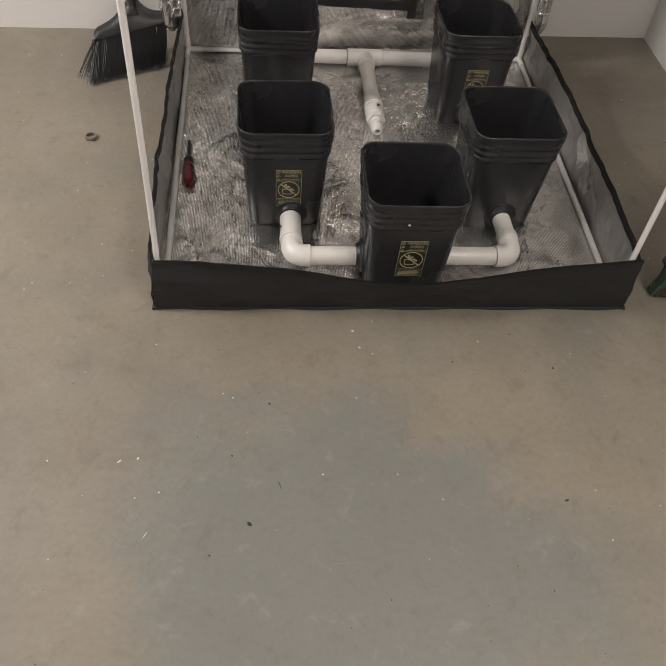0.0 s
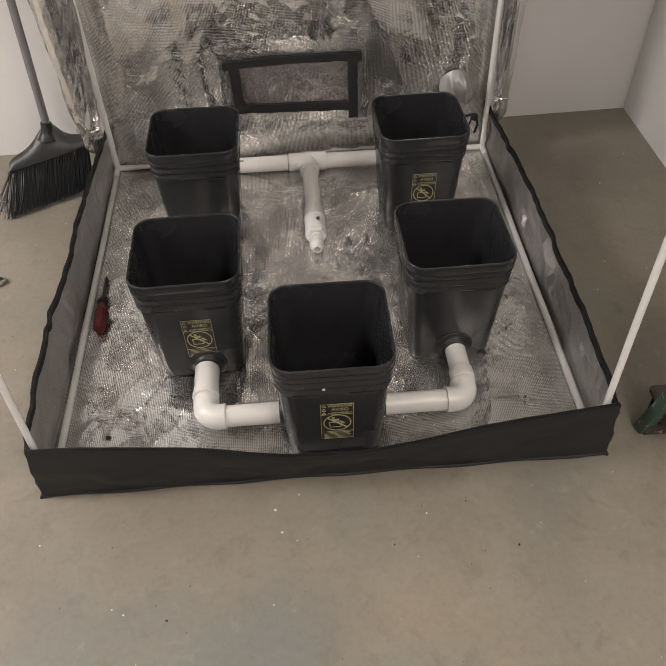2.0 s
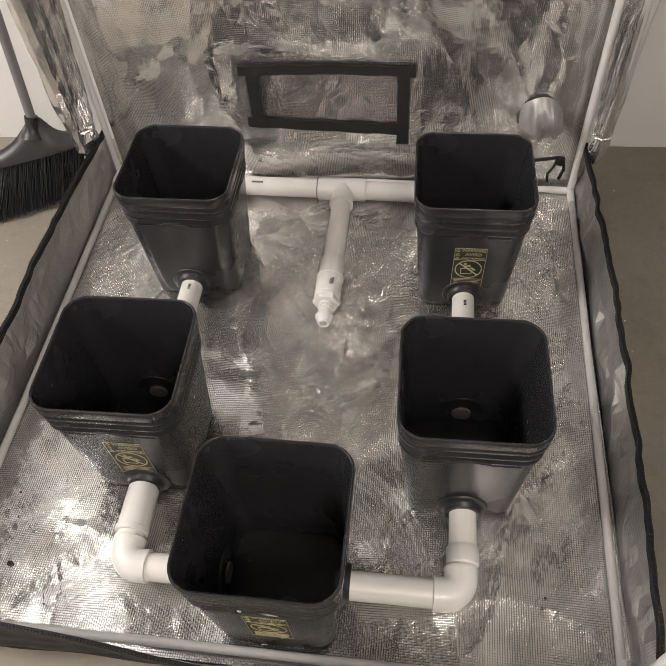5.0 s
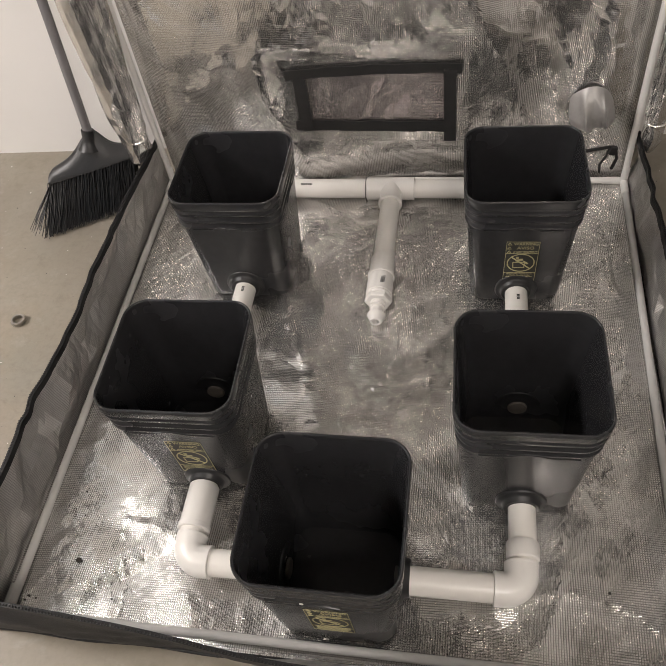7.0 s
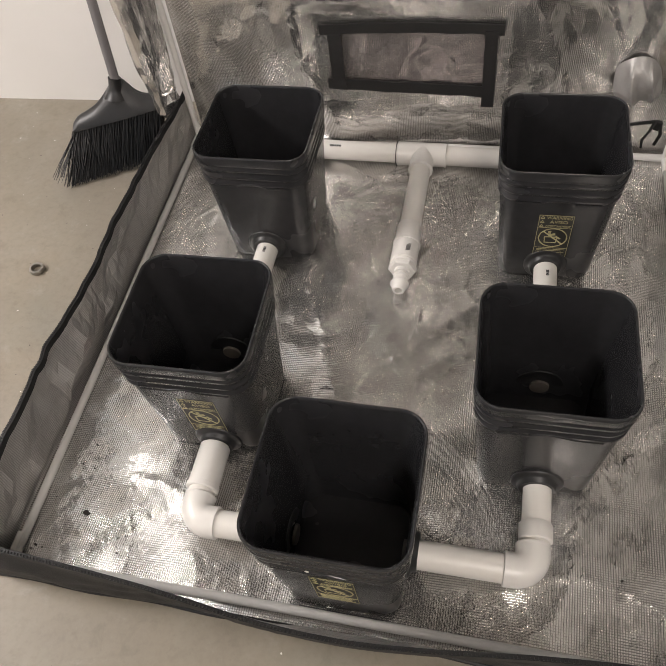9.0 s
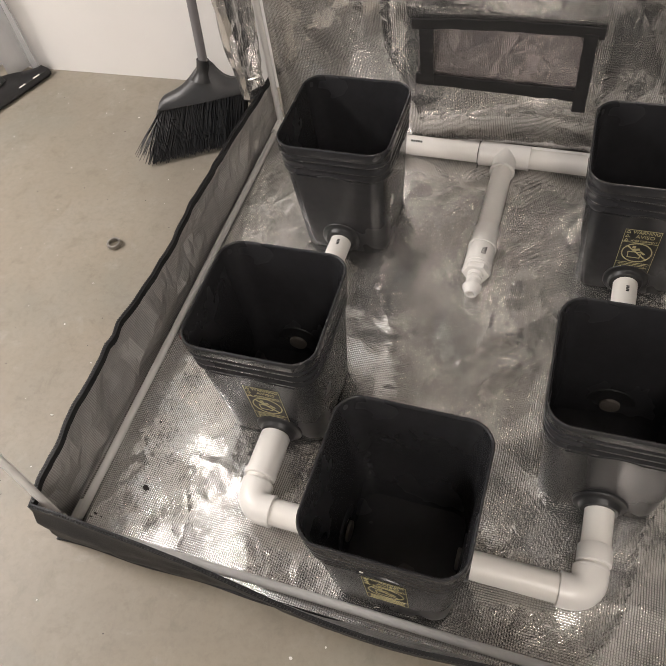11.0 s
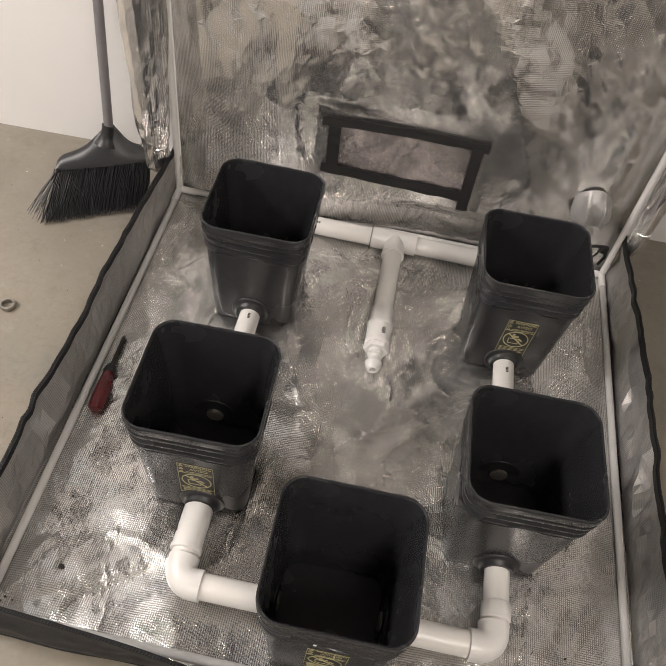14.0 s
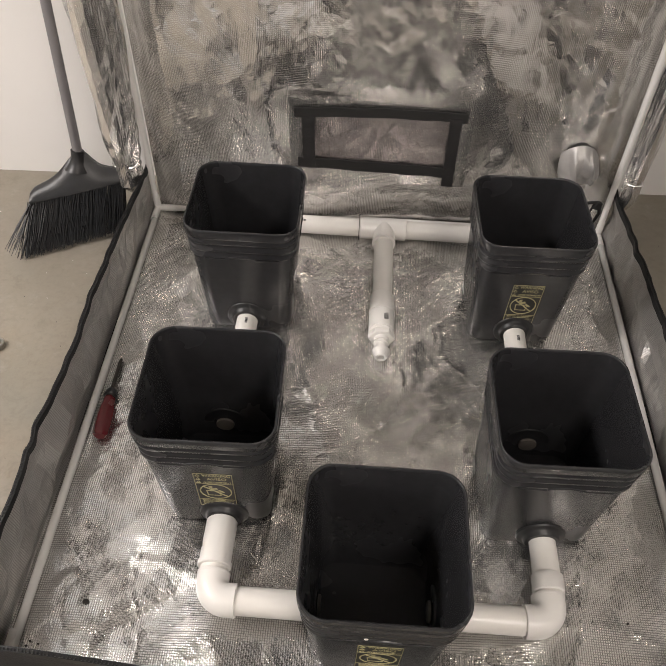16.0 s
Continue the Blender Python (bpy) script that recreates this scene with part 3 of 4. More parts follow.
def bucket_shell():
    bm = bmesh.new()
    outer = [(0.184, 0.026, 0.0), (0.193, 0.030, 0.002), (0.196, 0.031, 0.007)]
    outer += [(0.196 + 0.028 * k / 8, 0.031 + 0.004 * k / 8, 0.006 + 0.239 * k / 8) for k in range(1, 9)]
    outer += [(0.2330, 0.036, 0.3215), (0.2325, 0.036, 0.3225)]
    inner = [(0.2316, 0.0355, 0.3225)]
    inner += [(0.2312 - 0.0392 * k / 5, 0.0355 - 0.005 * k / 5, 0.3215 - 0.3105 * k / 5) for k in range(6)]
    inner += [(0.188, 0.028, 0.0085)]
    rings(bm, [square_loop(*l) for l in outer + inner], cap_first=True, cap_last=True)
    return bm


def bucket_rim():
    bm = bmesh.new()
    prof = [(0.2238, 0.2450), (0.2315, 0.2455), (0.2335, 0.2475), (0.2330, 0.254), (0.2290, 0.257), (0.2290, 0.262), (0.2335, 0.2645), (0.2350, 0.267),
            (0.2345, 0.2725), (0.2305, 0.2755), (0.2305, 0.283), (0.2375, 0.2860), (0.2395, 0.289), (0.2400, 0.296), (0.2375, 0.299),
            (0.2385, 0.301), (0.2415, 0.304), (0.2425, 0.321), (0.2415, 0.3240), (0.2390, 0.3255), (0.2360, 0.3252), (0.2338, 0.3238), (0.2332, 0.3210), (0.2241, 0.2460)]
    rings(bm, [square_loop(w, 0.036 + (w - 0.2225) * 0.3, z) for w, z in prof], close=True)
    return bm


def tab_boss():
    """The short shelf ribs under the rim that break off at the middle of a side."""
    bm = bmesh.new()
    for s in (-1, 1):
        box(bm, (0.048, 0.005, 0.0045), pose(s * 0.055, -0.1142, 0.2415), 0.0012)
    sweep(bm, [(-0.031 + 0.062 * k / 12, -0.1165, 0.246 + 0.006 * math.sin(math.pi * k / 12)) for k in range(13)], 0.0022, 8)
    return bm


def text_mesh(words, size):
    c = bpy.data.curves.new("words", "FONT")
    c.body, c.size, c.align_x, c.align_y = words, size, "CENTER", "CENTER"
    c.extrude = 0.0002
    ob = bpy.data.objects.new("words", c)
    me = bpy.data.meshes.new_from_object(ob)
    bpy.data.objects.remove(ob)
    return me


def label_print():
    """The printed warning: local x to the right, y up, z out of the surface."""
    bm = bmesh.new()
    W, H = 0.066, 0.124
    t = 0.0009
    for sx, sy, x, y in ((W, t, 0, H / 2), (W, t, 0, -H / 2), (t, H, -W / 2, 0), (t, H, W / 2, 0), (W, t, 0, H / 2 - 0.036), (W, t, 0, -H / 2 + 0.026)):
        box(bm, (sx, sy, 0.0005), pose(x, y, 0))
    for words, size, y in (("WARNING", 0.0125, 0.0555), ("AVISO", 0.0125, 0.0430), ("AVERTISSEMENT", 0.0068, 0.0310)):
        me = text_mesh(words, size)
        wide = max(v.co.x for v in me.vertices) - min(v.co.x for v in me.vertices)
        k = min(1.0, 0.049 / wide)
        me.transform(Matrix.Translation((0.006, y, 0)) @ Matrix.Diagonal((k, 1, 1, 1)))
        bm.from_mesh(me)
        bpy.data.meshes.remove(me)
        # the small triangle in front of the word
        c = Vector((-0.0265, y - 0.0005, 0))
        tri = [c + Vector((0.0045 * math.cos(a), 0.0045 * math.sin(a), 0)) for a in (radians(90), radians(210), radians(330))]
        for p, q in zip(tri, tri[1:] + tri[:1]):
            sweep(bm, [p, q], 0.0006, 4)
    # ring with a slash across a pail
    cy = -0.004
    R = 0.0275
    for k in range(40):
        a = 2 * math.pi * (k + 0.5) / 40
        box(bm, (0.0046, 0.0023, 0.0005), pose(R * math.cos(a), cy + R * math.sin(a), 0, 0, 0, math.degrees(a) + 90))
    box(bm, (0.0535, 0.0028, 0.0006), pose(0, cy, 0.0001, 0, 0, -42))
    for sx, sy, x, y, turn in ((0.024, 0.0018, -0.004, -0.019, 0), (0.0018, 0.018, -0.0155, -0.011, 5), (0.0018, 0.018, 0.0080, -0.011, -5), (0.026, 0.0022, -0.004, -0.002, 0),
                               (0.014, 0.006, -0.003, 0.005, 18), (0.012, 0.004, 0.010, -0.003, -40), (0.006, 0.007, -0.008, 0.012, 0)):
        box(bm, (sx, sy, 0.0005), pose(x, y, 0, 0, 0, turn))
    for k in range(5):
        box(bm, (0.056 - 0.006 * (k % 2), 0.0009, 0.0005), pose(-0.002 * (k % 2), -0.0405 - 0.0044 * k, 0))
    return bm


def label_patch():
    bm = bmesh.new()
    box(bm, (0.068, 0.126, 0.0006), pose(0, 0, 0))
    return bm


def grommet(parent, m):
    bm = bmesh.new()
    turned(bm, [(-0.001, 0.0235), (-0.001, 0.044), (0.003, 0.0455), (0.006, 0.0435), (0.008, 0.036), (0.0105, 0.0335), (0.016, 0.0325), (0.018, 0.0305), (0.018, 0.0235)], m, 40)
    ob = part("grommet", bm, M_RUBBER, parent, "black rubber pipe seal")
    # disc for the pipe's end, a little proud of the inner face, coloured as shaded
    bm = bmesh.new()
    turned(bm, [(-0.0085, 0.001), (-0.0085, 0.016), (-0.0078, 0.0180), (-0.003, 0.0185)], m, 32, close=False)
    part("pipe_end", bm, M_PIPE_END, parent, "white pvc pipe end inside the bucket, its shade put into the colour")
    return ob


SHELL = RIM = BOSS = PRINT = PATCH = None
SIDES = {"front": 0, "right": 90, "back": 180, "left": 270}
TAPER = math.degrees(math.atan2(0.014, 0.239))
PIPE_Z = 0.056


def squashed(bm):
    """Brings a bucket part to the bucket's true height."""
    bmesh.ops.transform(bm, matrix=Matrix.Diagonal((1, 1, 0.965, 1)), verts=bm.verts)
    return bm


def bucket(x, y, turn, label, labelled="", hubs=()):
    """hubs: (side, offset along the side seen from outside)."""
    global SHELL, RIM, BOSS, PRINT, PATCH
    top = thing("square_bucket", label, "bucket", pose(x, y, 0.010, 0, 0, turn), "buckets in the tent")
    if SHELL is None:
        SHELL = part("shell", squashed(bucket_shell()), M_BUCKET, top)
        RIM = part("rim", squashed(bucket_rim()), M_BUCKET, top)
        BOSS = part("shelf_rib", squashed(tab_boss()), M_BUCKET, top)
        first = True
    else:
        first = False
        for src in (SHELL, RIM):
            ob = new(src.name.split(".")[0], src.data)
            ob.parent = top
    for k in range(1 if first else 0, 4):
        ob = new("shelf_rib", BOSS.data)
        ob.parent = top
        ob.matrix_basis = pose(0, 0, 0, 0, 0, 90 * k)
    if labelled:
        dx = float(labelled)
        zc = 0.136
        m = pose(dx, -body_half(zc) - 0.0004, zc, 90 + TAPER, 0, 0)
        if PRINT is None:
            PATCH = part("label", label_patch(), M_PATCH, top, "black label with yellow warning print", smooth=False)
            PRINT = part("print", label_print(), M_PRINT, PATCH, "yellow warning lettering", smooth=False)
            patch = PATCH
            PRINT.matrix_basis = pose(0, 0, 0.0005)
        else:
            patch = new("label", PATCH.data)
            patch.parent = top
            patch["label"] = "black label with yellow warning print"
            pr = new("print", PRINT.data)
            pr.parent = patch
            pr["label"] = "yellow warning lettering"
            pr.matrix_basis = pose(0, 0, 0.0005)
        patch.matrix_basis = m
    for side, off in hubs:
        z = PIPE_Z - 0.010
        a = pose(0, 0, 0, 0, 0, SIDES[side])
        grommet(top, a @ pose(off, -body_half(z) + 0.001, z, 90, 0, 0))
    return top


BUCKET = "black square plastic bucket"
bucket(0.020, 0.131, 0, BUCKET + " with warning label, piped on both sides", "0.004", (("left", 0.0), ("right", 0.003)))
# small round white sticker on the front bucket's rim
bm = bmesh.new()
turned(bm, [(0, 0.0032), (0.0006, 0.003)], pose(-0.001, 0.131 - 0.1206, 0.268, 90, 0, 0), 12, close=False)
tagged(part("sticker_dot", bm, M_FLAKE), "tiny white sticker dot on a bucket rim", "paint drop")
bucket(-0.280, 0.392, 1.2, BUCKET + " with a warning label above its pipe seal", "0.008", (("front", 0.015), ("back", 0.012)))
bucket(0.317, 0.393, 1.0, BUCKET + " without a label, pipe seal low in front", "", (("front", 0.005), ("back", -0.006)))
bucket(-0.292, 0.891, 0.4, BUCKET + " without a label beside the silver back panel", "", (("front", -0.002), ("back", 0.0)))
bucket(0.322, 0.901, 1.2, BUCKET + " with a warning label near the duct port", "0.003", (("front", 0.0), ("back", 0.0)))

# ---- pipes ----
RO, RI, RF = 0.0242, 0.0215, 0.0285


def pvc(name, parent, a, b, ro=RO, ri=RI, mat=None, label=""):
    bm = bmesh.new()
    tube(bm, a, b, ro, ri)
    return part(name, bm, mat or M_PVC_PIPE, parent, label)


def elbow(parent, corner, d1, d2, reach=0.042, bend=0.030):
    """A short-turn elbow whose ends point along d1 and d2 from its corner."""
    c, d1, d2 = Vector(corner), Vector(d1).normalized(), Vector(d2).normalized()
    pts = [c + d1 * reach, c + d1 * (bend + 0.004)]
    centre = c + d1 * bend + d2 * bend
    for k in range(9):
        a = math.pi / 2 * k / 8
        pts.append(centre - d2 * bend * math.cos(a) - d1 * bend * math.sin(a))
    pts += [c + d2 * (bend + 0.004), c + d2 * reach]
    bm = bmesh.new()
    sweep(bm, pts, [RF] * len(pts), 32)
    for d in (d1, d2):
        turned(bm, [(-0.004, RF - 0.002), (-0.004, RF + 0.0006), (-0.0005, RF + 0.0006), (0.0006, RF - 0.001), (0.0006, RO + 0.0003)], along(c + d * reach, c + d * (reach + 1)), 32)
    bmesh.ops.recalc_face_normals(bm, faces=bm.faces)
    return part("elbow", bm, M_PVC, parent, "moulded white pipe elbow")


def print_bars(parent, m, count=4, pitch=0.004, w=0.0028, h=0.006):
    """Small dark print on a pipe, as bars."""
    bm = bmesh.new()
    for k in range(count):
        box(bm, (w, h, 0.0006), m @ pose(k * pitch, 0, 0))
    return part("printing", bm, M_INK, parent, "small dark printed marks", smooth=False)


Z = PIPE_Z
left_run = thing("pvc_pipe_run", "white pvc elbow pipe with a long coupling joining two buckets", "pipe")
pvc("pipe", left_run, (-0.264, 0.2875, Z), (-0.264, 0.175, Z))
bm = bmesh.new()
turned(bm, [(0, RO + 0.0002), (0, RF - 0.001), (0.0015, RF), (0.078, RF), (0.079, RF + 0.0018), (0.087, RF + 0.0018), (0.0885, RF), (0.0885, RO)], along((-0.264, 0.272, Z), (-0.264, 0.1, Z)))
part("coupling", bm, M_PVC, left_run, "smooth white pipe coupling")
elbow(left_run, (-0.262, 0.128, Z), (0, 1, 0), (1, 0, 0), reach=0.046)
pvc("pipe", left_run, (-0.232, 0.128, Z), (-0.0790, 0.128, Z))
print_bars(left_run, pose(-0.2915, 0.215, Z + 0.006, 0, -75, 90), 5)

right_run = thing("pvc_pipe_run", "white pvc elbow pipe with a short collar joining two buckets", "pipe")
pvc("pipe", right_run, (0.325, 0.2925, Z), (0.325, 0.165, Z))
bm = bmesh.new()
turned(bm, [(0, RO + 0.0002), (0, RF - 0.002), (0.003, RF), (0.030, RF), (0.032, RF - 0.002), (0.032, RO)], along((0.325, 0.214, Z), (0.325, 0.1, Z)), 12)
part("coupling", bm, M_PVC, right_run, "faceted white collar")
elbow(right_run, (0.322, 0.130, Z), (0, 1, 0), (-1, 0, 0), reach=0.046)
pvc("pipe", right_run, (0.290, 0.130, Z), (0.1190, 0.130, Z))

for x, y0, y1 in ((-0.291, 0.4955, 0.793), (0.325, 0.4965, 0.8025)):
    run = thing("pvc_pipe", "short straight white pvc pipe between two buckets", "pipe")
    pvc("pipe", run, (x, y0, Z), (x, y1, Z))
    print_bars(run, pose(x + 0.002, 0.748, Z + RO + 0.0001, 0, 0, 90), 4)

tee = thing("pvc_tee_drain", "white pvc tee with a drain leg ending in a hose barb", "pipe")
TZ = 0.040
TY = 1.148
bm = bmesh.new()
turned(bm, [(0, RO), (0, RF), (0.001, RF + 0.0008), (0.004, RF), (0.118, RF), (0.121, RF + 0.0008), (0.122, RF), (0.122, RO)], along((-0.044, TY, TZ), (1, TY, TZ)))
turned(bm, [(0, RO), (0, RF), (0.054, RF), (0.056, RF + 0.002), (0.060, RF + 0.002), (0.061, RF), (0.061, RO)], along((0.020, TY, TZ), (0.020, 0, TZ)))
part("tee_fitting", bm, M_PVC, tee, "moulded white tee")
bm = bmesh.new()
turned(bm, [(0, RF - 0.001), (0, RF + 0.0012), (0.0016, RF + 0.0012), (0.0016, RF - 0.001)], along((-0.0455, TY, TZ), (-1, TY, TZ)))
part("joint", bm, M_INK, tee, "dark glue joint")
pvc("pipe", tee, (-0.03, TY, TZ), (-0.262, TY, TZ))
pvc("pipe", tee, (0.055, TY, TZ), (0.30, TY, TZ))
print_bars(tee, pose(-0.215, TY - 0.010, TZ + 0.0225, 24, 0, 0), 5, 0.006, 0.0045, 0.005)
pvc("pipe", tee, (0.020, 1.11, TZ), (0.0205, 0.83, TZ))
bm = bmesh.new()
turned(bm, [(0, RO), (0, RF - 0.001), (0.002, RF), (0.050, RF), (0.051, RF + 0.003), (0.058, RF + 0.003), (0.060, RF), (0.060, RO)], along((0.0205, 0.893, TZ), (0.021, 0, TZ)))
part("coupling", bm, M_PVC, tee, "white coupling with a raised ring")
bm = bmesh.new()
turned(bm, [(0, 0.02), (0, RF + 0.0015), (0.003, RF + 0.0015), (0.052, RF + 0.0015), (0.053, RF), (0.055, RF), (0.056, RF + 0.0015), (0.060, RF + 0.0015), (0.062, RF), (0.062, 0.02)], along((0.0205, 0.834, TZ), (0.021, 0, TZ)))
part("adapter_body", bm, M_PVC, tee, "white adapter with a barcode")
print_bars(tee, pose(0.0295, 0.815, TZ + 0.0287, 0, 17, 90) @ pose(0, 0, 0), 7, -0.0042, 0.0016, 0.010)
bm = bmesh.new()
turned(bm, [(0, 0.012), (0, 0.0295), (0.002, 0.0315), (0.011, 0.0315), (0.014, 0.0295), (0.014, 0.012)], along((0.021, 0.772, TZ), (0.021, 0, TZ)), 6)
part("hex_nut", bm, M_PVC, tee, "white hexagonal nut", smooth=False)
bm = bmesh.new()
turned(bm, [(0, 0.010), (0, 0.0175), (0.010, 0.0175), (0.011, 0.0140), (0.014, 0.0140), (0.015, 0.0175), (0.019, 0.0175), (0.021, 0.0140), (0.031, 0.0135), (0.034, 0.0150), (0.038, 0.0205), (0.042, 0.0205), (0.050, 0.0155), (0.056, 0.0140), (0.058, 0.0125), (0.058, 0.0085), (0.030, 0.0085)], along((0.021, 0.760, TZ), (0.020, 0, TZ)))
part("hose_barb", bm, M_PVC, tee, "white threaded hose barb")
for x in (-0.289, 0.325):
    s = 1 if x < 0 else -1
    elbow(tee, (x, TY, TZ), (s, 0, 0), (0, -1, 0), reach=0.044)
    pvc("pipe", tee, (x, TY - 0.03, TZ), (x, 0.975, TZ + 0.012))

# ---- screwdriver on the tent floor ----
driver = thing("screwdriver", "red-handled screwdriver lying on the silver tent floor", "screwdriver", pose(-0.553, 0.455, 0.026, 0, 0, 3))
bm = bmesh.new()
loops = []
for k in range(21):
    u = k / 20
    r = 0.0165 * (0.78 + 0.22 * math.sin(math.pi * min(1, u * 1.25)) ** 0.5) * (0.82 if k in (0, 20) else 1)
    loops.append([Vector((r * (1 + 0.07 * math.cos(6 * a)) * math.cos(a), 0.098 * u, r * (1 + 0.07 * math.cos(6 * a)) * math.sin(a))) for a in (2 * math.pi * i / 36 for i in range(36))])
rings(bm, loops, cap_first=True, cap_last=True)
bmesh.ops.recalc_face_normals(bm, faces=bm.faces)
part("grip", bm, M_RED, driver, "clear red fluted grip")
bm = bmesh.new()
turned(bm, [(0, 0.013), (0.004, 0.015), (0.016, 0.012), (0.022, 0.008)], along((0, 0.098, 0), (0, 1, 0)), 24, close=False)
part("collar", bm, M_RUBBER, driver, "black collar")
bm = bmesh.new()
turned(bm, [(0, 0.0046), (0.078, 0.0046), (0.090, 0.0036), (0.094, 0.0012)], along((0, 0.118, 0), (0, 1, -0.06)), 16, close=False)
part("blade", bm, M_SHAFT, driver, "dark steel shaft")

# ---- dark crumbs on the tent floor ----
for x, y, a in ((-0.484, 0.121, 0.0052), (-0.560, 0.050, 0.0022), (-0.565, 0.042, 0.0018), (-0.545, 0.047, 0.0016), (-0.52, 0.26, 0.0018), (-0.505, 0.21, 0.0014), (-0.40, 0.06, 0.0016), (0.47, 0.155, 0.0022)):
    bm = bmesh.new()
    bmesh.ops.create_icosphere(bm, subdivisions=2, radius=a, matrix=pose(x, y, max(0.003, 0.0105 + floor_height(x, y)) + a * 0.6) @ Matrix.Diagonal((1.15, 0.9, 0.75, 1)))
    for v in bm.verts:
        v.co += Vector((1, 1, 0.5)) * 0.25 * a * noise.noise(v.co * (0.8 / a))
    tagged(part("dark_crumb", bm, M_GRIT), "small black crumb lying on the silver floor lining", "debris", "crumbs in the tent")

# ---- steel ring on the floor ----
bm = bmesh.new()
turned(bm, [(0, 0.0125), (0, 0.0170), (0.002, 0.0180), (0.009, 0.0180), (0.011, 0.0170), (0.011, 0.0125), (0.009, 0.0115), (0.002, 0.0115)], pose(-0.866, 0.694, 0.001, 0, 0, 0), 30)
tagged(part("metal_ring", bm, M_STEEL), "small dull metal ring lying on the concrete", "ring")


# ---- broom ----
def broom():
    top = thing("broom", "black angled broom with grey handle leaning on the white wall", "broom", pose(0.022, 0, 0))
    rng = random.Random(4)
    A, B = Vector((-0.920, 1.095, 0.105)), Vector((-0.685, 1.165, 0.140))  # the lower edge of the head
    along_head = (B - A).normalized()
    # head: a tapered shell that rises to the socket
    bm = bmesh.new()
    peak = A.lerp(B, 0.50)
    loops = []
    for k in range(25):
        u = k / 24
        p = A.lerp(B, u)
        rise = 0.030 + 0.050 * math.exp(-((u - 0.5) / 0.17) ** 2) + 0.02 * math.sin(math.pi * u)
        rise *= 1 if 0 < k < 24 else 0.75
        d = Vector((0.10, 0.45, 0.9)).normalized() * rise
        th = 0.020 + 0.004 * math.sin(math.pi * u)
        out = Vector((0.25, -0.95, 0.25)).normalized()
        loops.append([p - out * th, p + out * th, p + out * (th + 0.002) + d * 0.25, p + out * th * 0.75 + d * 0.75, p + out * 0.006 + d, p - out * 0.006 + d, p - out * th * 0.75 + d * 0.75])
    rings(bm, loops, cap_first=True, cap_last=True)
    bmesh.ops.recalc_face_normals(bm, faces=bm.faces)
    part("head", bm, M_BROOM_PLASTIC, top, "scuffed black plastic head")
    s0 = peak + Vector((0.006, 0.018, 0.050))
    s1 = Vector((-0.789, 1.162, 0.222))
    bm = bmesh.new()
    sweep(bm, [s0.lerp(s1, k / 6) for k in range(7)], [0.030, 0.024, 0.019, 0.0165, 0.016, 0.016, 0.0165], 20)
    part("socket", bm, M_BROOM_PLASTIC, top, "black plastic socket")
    tip = Vector((-0.798, 1.342, 1.30))
    bm = bmesh.new()
    sweep(bm, [s1 - (tip - s1).normalized() * 0.01, tip], 0.0118, 20)
    part("handle", bm, M_HANDLE, top, "grey metal handle")
    # tufts: bundles of stiff fibres splaying down to the floor
    for row in range(3):
        for k in range(22):
            u = (k + 0.5) / 22
            root = A.lerp(B, u) + Vector((0.2, -0.9, 0.1)).normalized() * (row - 1) * 0.012
            end = Vector((-0.935 + 0.235 * u, 0.992 + 0.135 * u - 0.012 * (row - 1), 0.004 + 0.005 * u))
            bm = bmesh.new()
            for f in range(18):
                o = Vector((rng.gauss(0, 0.0028), rng.gauss(0, 0.0028), 0))
                e = end + Vector((rng.gauss(0, 0.005), rng.gauss(0, 0.005), abs(rng.gauss(0, 0.003))))
                if k == 0 and f < 5:
                    e += Vector((-rng.uniform(0.005, 0.04), rng.uniform(-0.02, 0.01), 0.02))
                midp = (root + o).lerp(e, 0.55) + Vector((rng.gauss(0, 0.003), rng.gauss(0, 0.003), 0))
                sweep(bm, [root + o, midp, e], [0.0012, 0.0011, 0.0006], 4, cap=False)
            part("tuft", bm, M_BRISTLE, top)
    return top


broom()


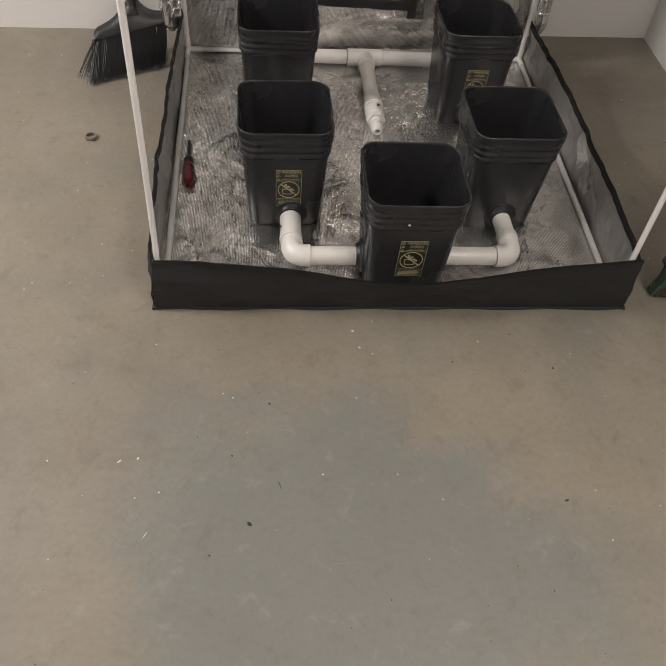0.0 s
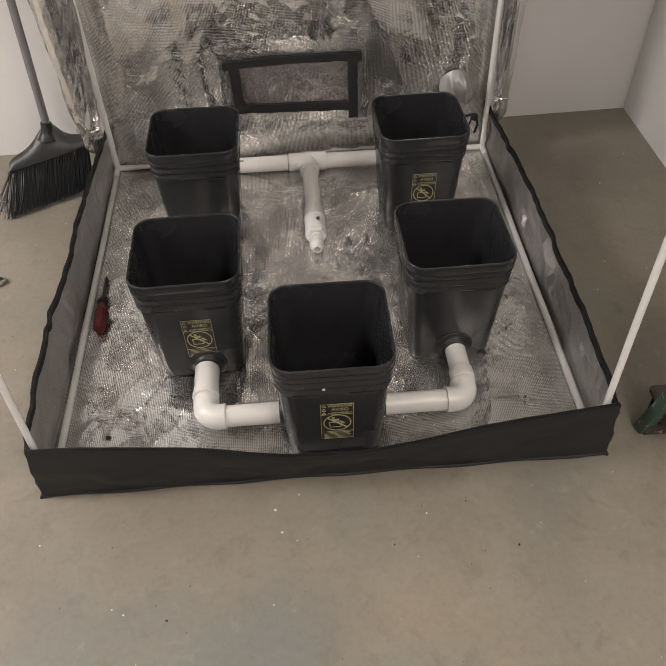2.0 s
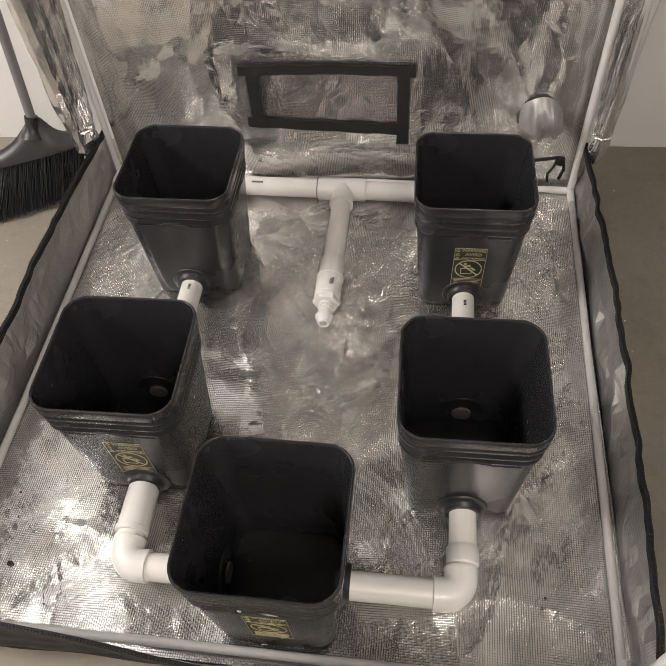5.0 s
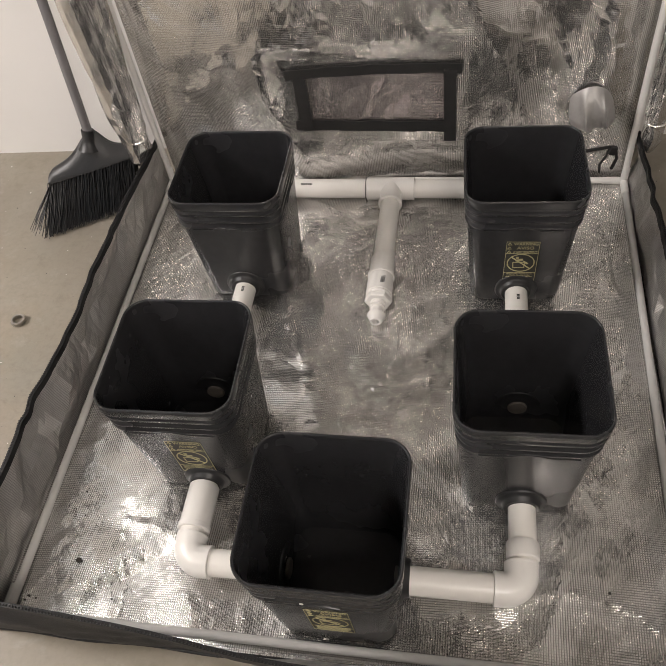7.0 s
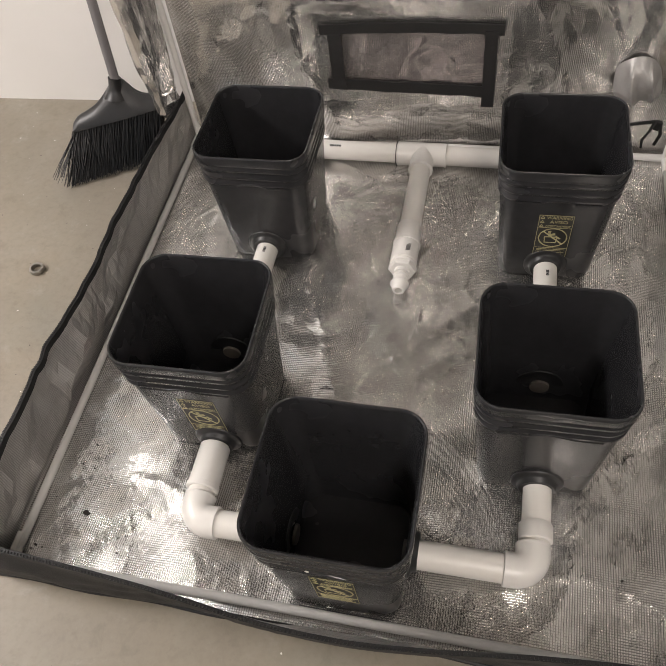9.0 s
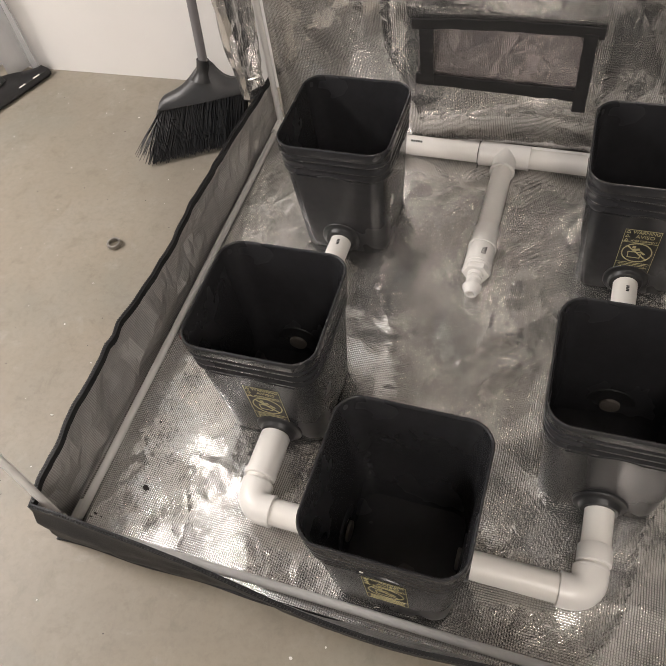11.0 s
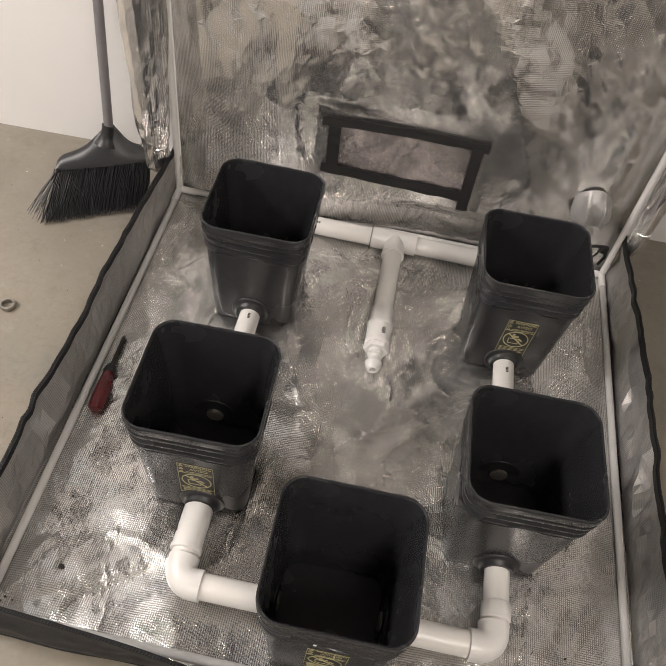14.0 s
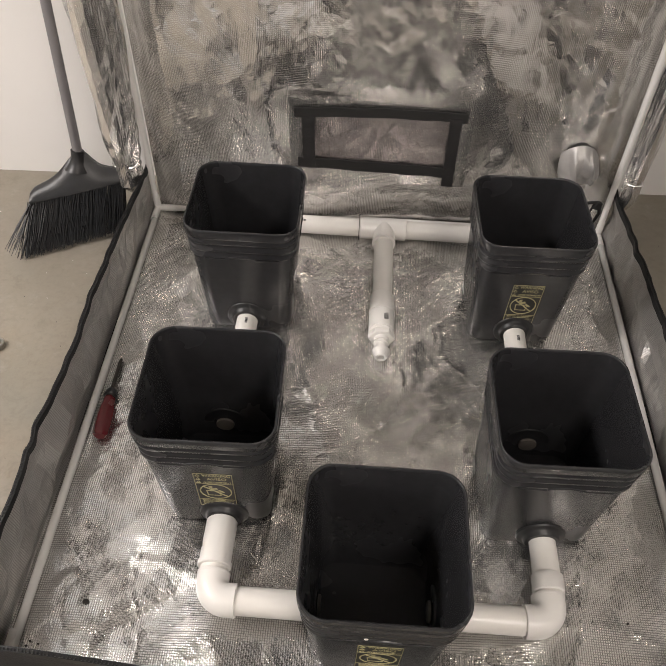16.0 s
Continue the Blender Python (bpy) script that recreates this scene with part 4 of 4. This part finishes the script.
# ---- vacuum nozzle near the wall ----
def nozzle():
    top = thing("floor_nozzle", "black vacuum floor nozzle with wand, lying by the wall", "vacuum nozzle", pose(-1.505, 1.185, 0, 0, 0, 70))
    bm = bmesh.new()
    loops = []
    for k in range(21):
        u = k / 20
        x = -0.15 + 0.30 * u
        back = 0.030 + 0.045 * math.sin(math.pi * u) ** 1.5
        h = 0.022 + 0.030 * math.sin(math.pi * u) ** 2
        q = 0.85 if k in (0, 20) else 1
        loops.append([Vector((x, -0.030 * q, 0.004)), Vector((x, -0.034 * q, 0.012)), Vector((x, -0.028 * q, 0.024)), Vector((x, 0.0, 0.022 + (h - 0.022) * 0.7)), Vector((x, back * 0.5, h)), Vector((x, back, h * 0.5)), Vector((x, back, 0.004))])
    rings(bm, loops, cap_first=True, cap_last=True)
    bmesh.ops.recalc_face_normals(bm, faces=bm.faces)
    part("head", bm, M_BROOM_PLASTIC, top, "wide black plastic nozzle head")
    for x in (-0.115, -0.065, 0.045, 0.100):
        bm = bmesh.new()
        box(bm, (0.024, 0.004, 0.002), pose(x, -0.0262, 0.0250, 25, 0, 0))
        part("dash", bm, M_FLAKE, top, "short white dash", smooth=False)
    bm = bmesh.new()
    sweep(bm, [(0, 0.02, 0.035), (-0.01, 0.05, 0.075), (-0.03, 0.10, 0.16), (-0.045, 0.125, 0.24)], [0.026, 0.021, 0.019, 0.019], 20)
    part("neck", bm, M_BROOM_PLASTIC, top, "black swivel neck")
    bm = bmesh.new()
    sweep(bm, [(-0.044, 0.124, 0.235), (-0.125, 0.20, 0.95)], 0.0165, 20)
    part("wand", bm, M_HANDLE, top, "grey tube")
    bm = bmesh.new()
    sweep(bm, [(-0.050 + 0.020 * math.cos(a), 0.070 + 0.004 * math.sin(a), 0.028 + 0.020 * math.sin(a)) for a in (2 * math.pi * i / 20 for i in range(21))], 0.008, 10)
    part("wheel", bm, M_RUBBER, top, "black wheel")
    return top


nozzle()

# ---- plastic sheet hanging at the wall ----
bm = bmesh.new()
sheet(bm, 50, 30, lambda u, v: (-1.80 + 0.33 * u, wall_y(-1.65) - 0.03 - 0.03 * math.sin(u * 19 + v * 1.5) - 0.015 * math.sin(u * 43), 0.01 + 1.6 * v), (0, -1, 0), 0.001, 0)
tagged(part("plastic_sheet", bm, M_SHEET), "translucent plastic sheet hanging in folds at the wall", "plastic sheet")


# ---- stepladder ----
def stepladder():
    top = thing("stepladder", "green fibreglass stepladder spattered with old paint, feet on concrete", "ladder", pose(0.709, 0.050, 0, 0, 0, 0))
    lean, taper = math.tan(radians(11)), 0.05

    def rail(x, sy, name):
        s = 1 if x < 0.2 else -1
        bm = bmesh.new()
        foot, head = Vector((x, 0, 0.006)), Vector((x + s * taper * 1.5, sy * lean * 1.5, 1.5))
        m = along(foot, head)
        L = (head - foot).length
        box(bm, (0.032, 0.026, L), m @ pose(0, 0, L / 2), 0.003)
        ob = part(name, bm, M_GREEN, top, "green fibreglass rail")
        bm = bmesh.new()
        box(bm, (0.078, 0.034, 0.038), pose(x + s * 0.036, -0.002, 0.0195, 0, 0, 0), 0.004)
        box(bm, (0.046, 0.040, 0.022), pose(x + s * 0.046, -0.001, 0.049, 0, s * 12, 0), 0.004)
        part("foot", bm, M_BROWN, top, "paint-caked foot")
        return ob

    rail(0.0, -1, "rail")
    rail(0.42, -1, "rail")
    for h in (0.082, 0.38, 0.68, 0.98):
        bm = bmesh.new()
        f = h * taper
        box(bm, (0.42 - 2 * f - 0.02, 0.115, 0.022), pose(0.21, -lean * (h - 0.045), h), 0.004)
        box(bm, (0.42 - 2 * f - 0.02, 0.006, 0.055), pose(0.21, -lean * (h - 0.045) + 0.035, h - 0.03), 0.002)
        part("step", bm, M_BROWN, top, "aluminium step covered in paint spatter")
        for s in (0, 1):
            bm = bmesh.new()
            x0, x1 = (0.020 + f, 0.105 + f) if s == 0 else (0.400 - f, 0.315 - f)
            y = -lean * (h - 0.045) - 0.02
            ma = along((x0, y - lean * 0.13, h + 0.145), (x1, y, h + 0.012))
            box(bm, (0.030, 0.006, 0.165), ma @ pose(0, 0, 0.08), 0.002)
            part("brace", bm, M_TAN, top)
    for x in (0.03, 0.39):
        bm = bmesh.new()
        m = along((x, -0.86, 0.0), (x, -lean * 1.48, 1.48))
        L = (Vector((x, -0.86, 0)) - Vector((x, -lean * 1.48, 1.48))).length
        box(bm, (0.025, 0.06, L), m @ pose(0, 0, L / 2), 0.003)
        part("rear_rail", bm, M_GREEN, top, "green fibreglass rail")
    bm = bmesh.new()
    box(bm, (0.36, 0.20, 0.05), pose(0.21, -lean * 1.5, 1.52), 0.008)
    part("top_cap", bm, M_GREEN, top, "green moulded top cap")
    return top


stepladder()

# ---- litter on the concrete ----
rng = random.Random(11)


def litter(name, count, mat, label, small, large):
    bm = bmesh.new()
    for _ in range(count):
        x, y = rng.uniform(-1.7, 1.1), rng.uniform(-1.3, 1.3)
        if abs(x) < 0.66 and y > -0.05:
            continue
        r = rng.uniform(small, large)
        a0 = rng.uniform(0, 6.28)
        k = rng.uniform(0.3, 1.0)
        n = rng.choice((5, 6, 7))
        low, high = [], []
        for i in range(n):
            a = 2 * math.pi * i / n
            q = r * rng.uniform(0.7, 1.1)
            px, py = q * math.cos(a), q * k * math.sin(a)
            v = Vector((x + px * math.cos(a0) - py * math.sin(a0), y + px * math.sin(a0) + py * math.cos(a0), 0.0003))
            low.append(v)
            high.append(v + Vector((0, 0, 0.0012)))
        rings(bm, [low, high], cap_first=True, cap_last=True)
    return tagged(part(name, bm, mat, smooth=False), label, "litter", kind="stuff")


def scraps(name, spots, mat, label):
    """Single scraps: (x, y, length, width, turn)."""
    for x, y, a, b, turn in spots:
        bm = bmesh.new()
        low = [pose(x, y, 0, 0, 0, turn) @ Vector((a / 2 * math.cos(q) * (1 + 0.2 * math.sin(3 * q)), b / 2 * math.sin(q), 0.0004)) for q in (2 * math.pi * i / 9 for i in range(9))]
        rings(bm, [low, [v + Vector((0, 0, 0.002)) for v in low]], cap_first=True, cap_last=True)
        tagged(part(name, bm, mat, smooth=False), label, "debris", "scraps on the floor")


scraps("dark_scrap", ((-0.363, -0.585, 0.011, 0.007, -40), (-0.301, -0.50, 0.022, 0.0012, 110), (0.305, -0.551, 0.010, 0.004, 10), (-0.322, -0.296, 0.005, 0.004, 0), (0.12, -0.181, 0.004, 0.003, 30), (0.366, -0.202, 0.005, 0.004, 60),
                      (-0.439, -0.648, 0.006, 0.002, -30), (-0.402, -0.429, 0.004, 0.003, 0)), M_GRIT, "small dark scrap lying on the concrete floor")
scraps("pale_scrap", ((-0.103, -0.135, 0.005, 0.004, 0), (-0.637, -0.437, 0.010, 0.003, 40), (-0.599, -0.431, 0.006, 0.003, 50), (-0.567, -0.603, 0.014, 0.002, 60), (-0.116, -0.083, 0.006, 0.005, 0), (-0.766, 0.222, 0.006, 0.003, 20)), M_FLAKE, "small pale scrap lying on the concrete floor")
litter("white_flakes", 330, M_FLAKE, "tiny white paint flakes scattered on the concrete", 0.0006, 0.0024)
litter("dark_grit", 300, M_GRIT, "tiny dark bits of grit on the concrete", 0.0006, 0.0019)
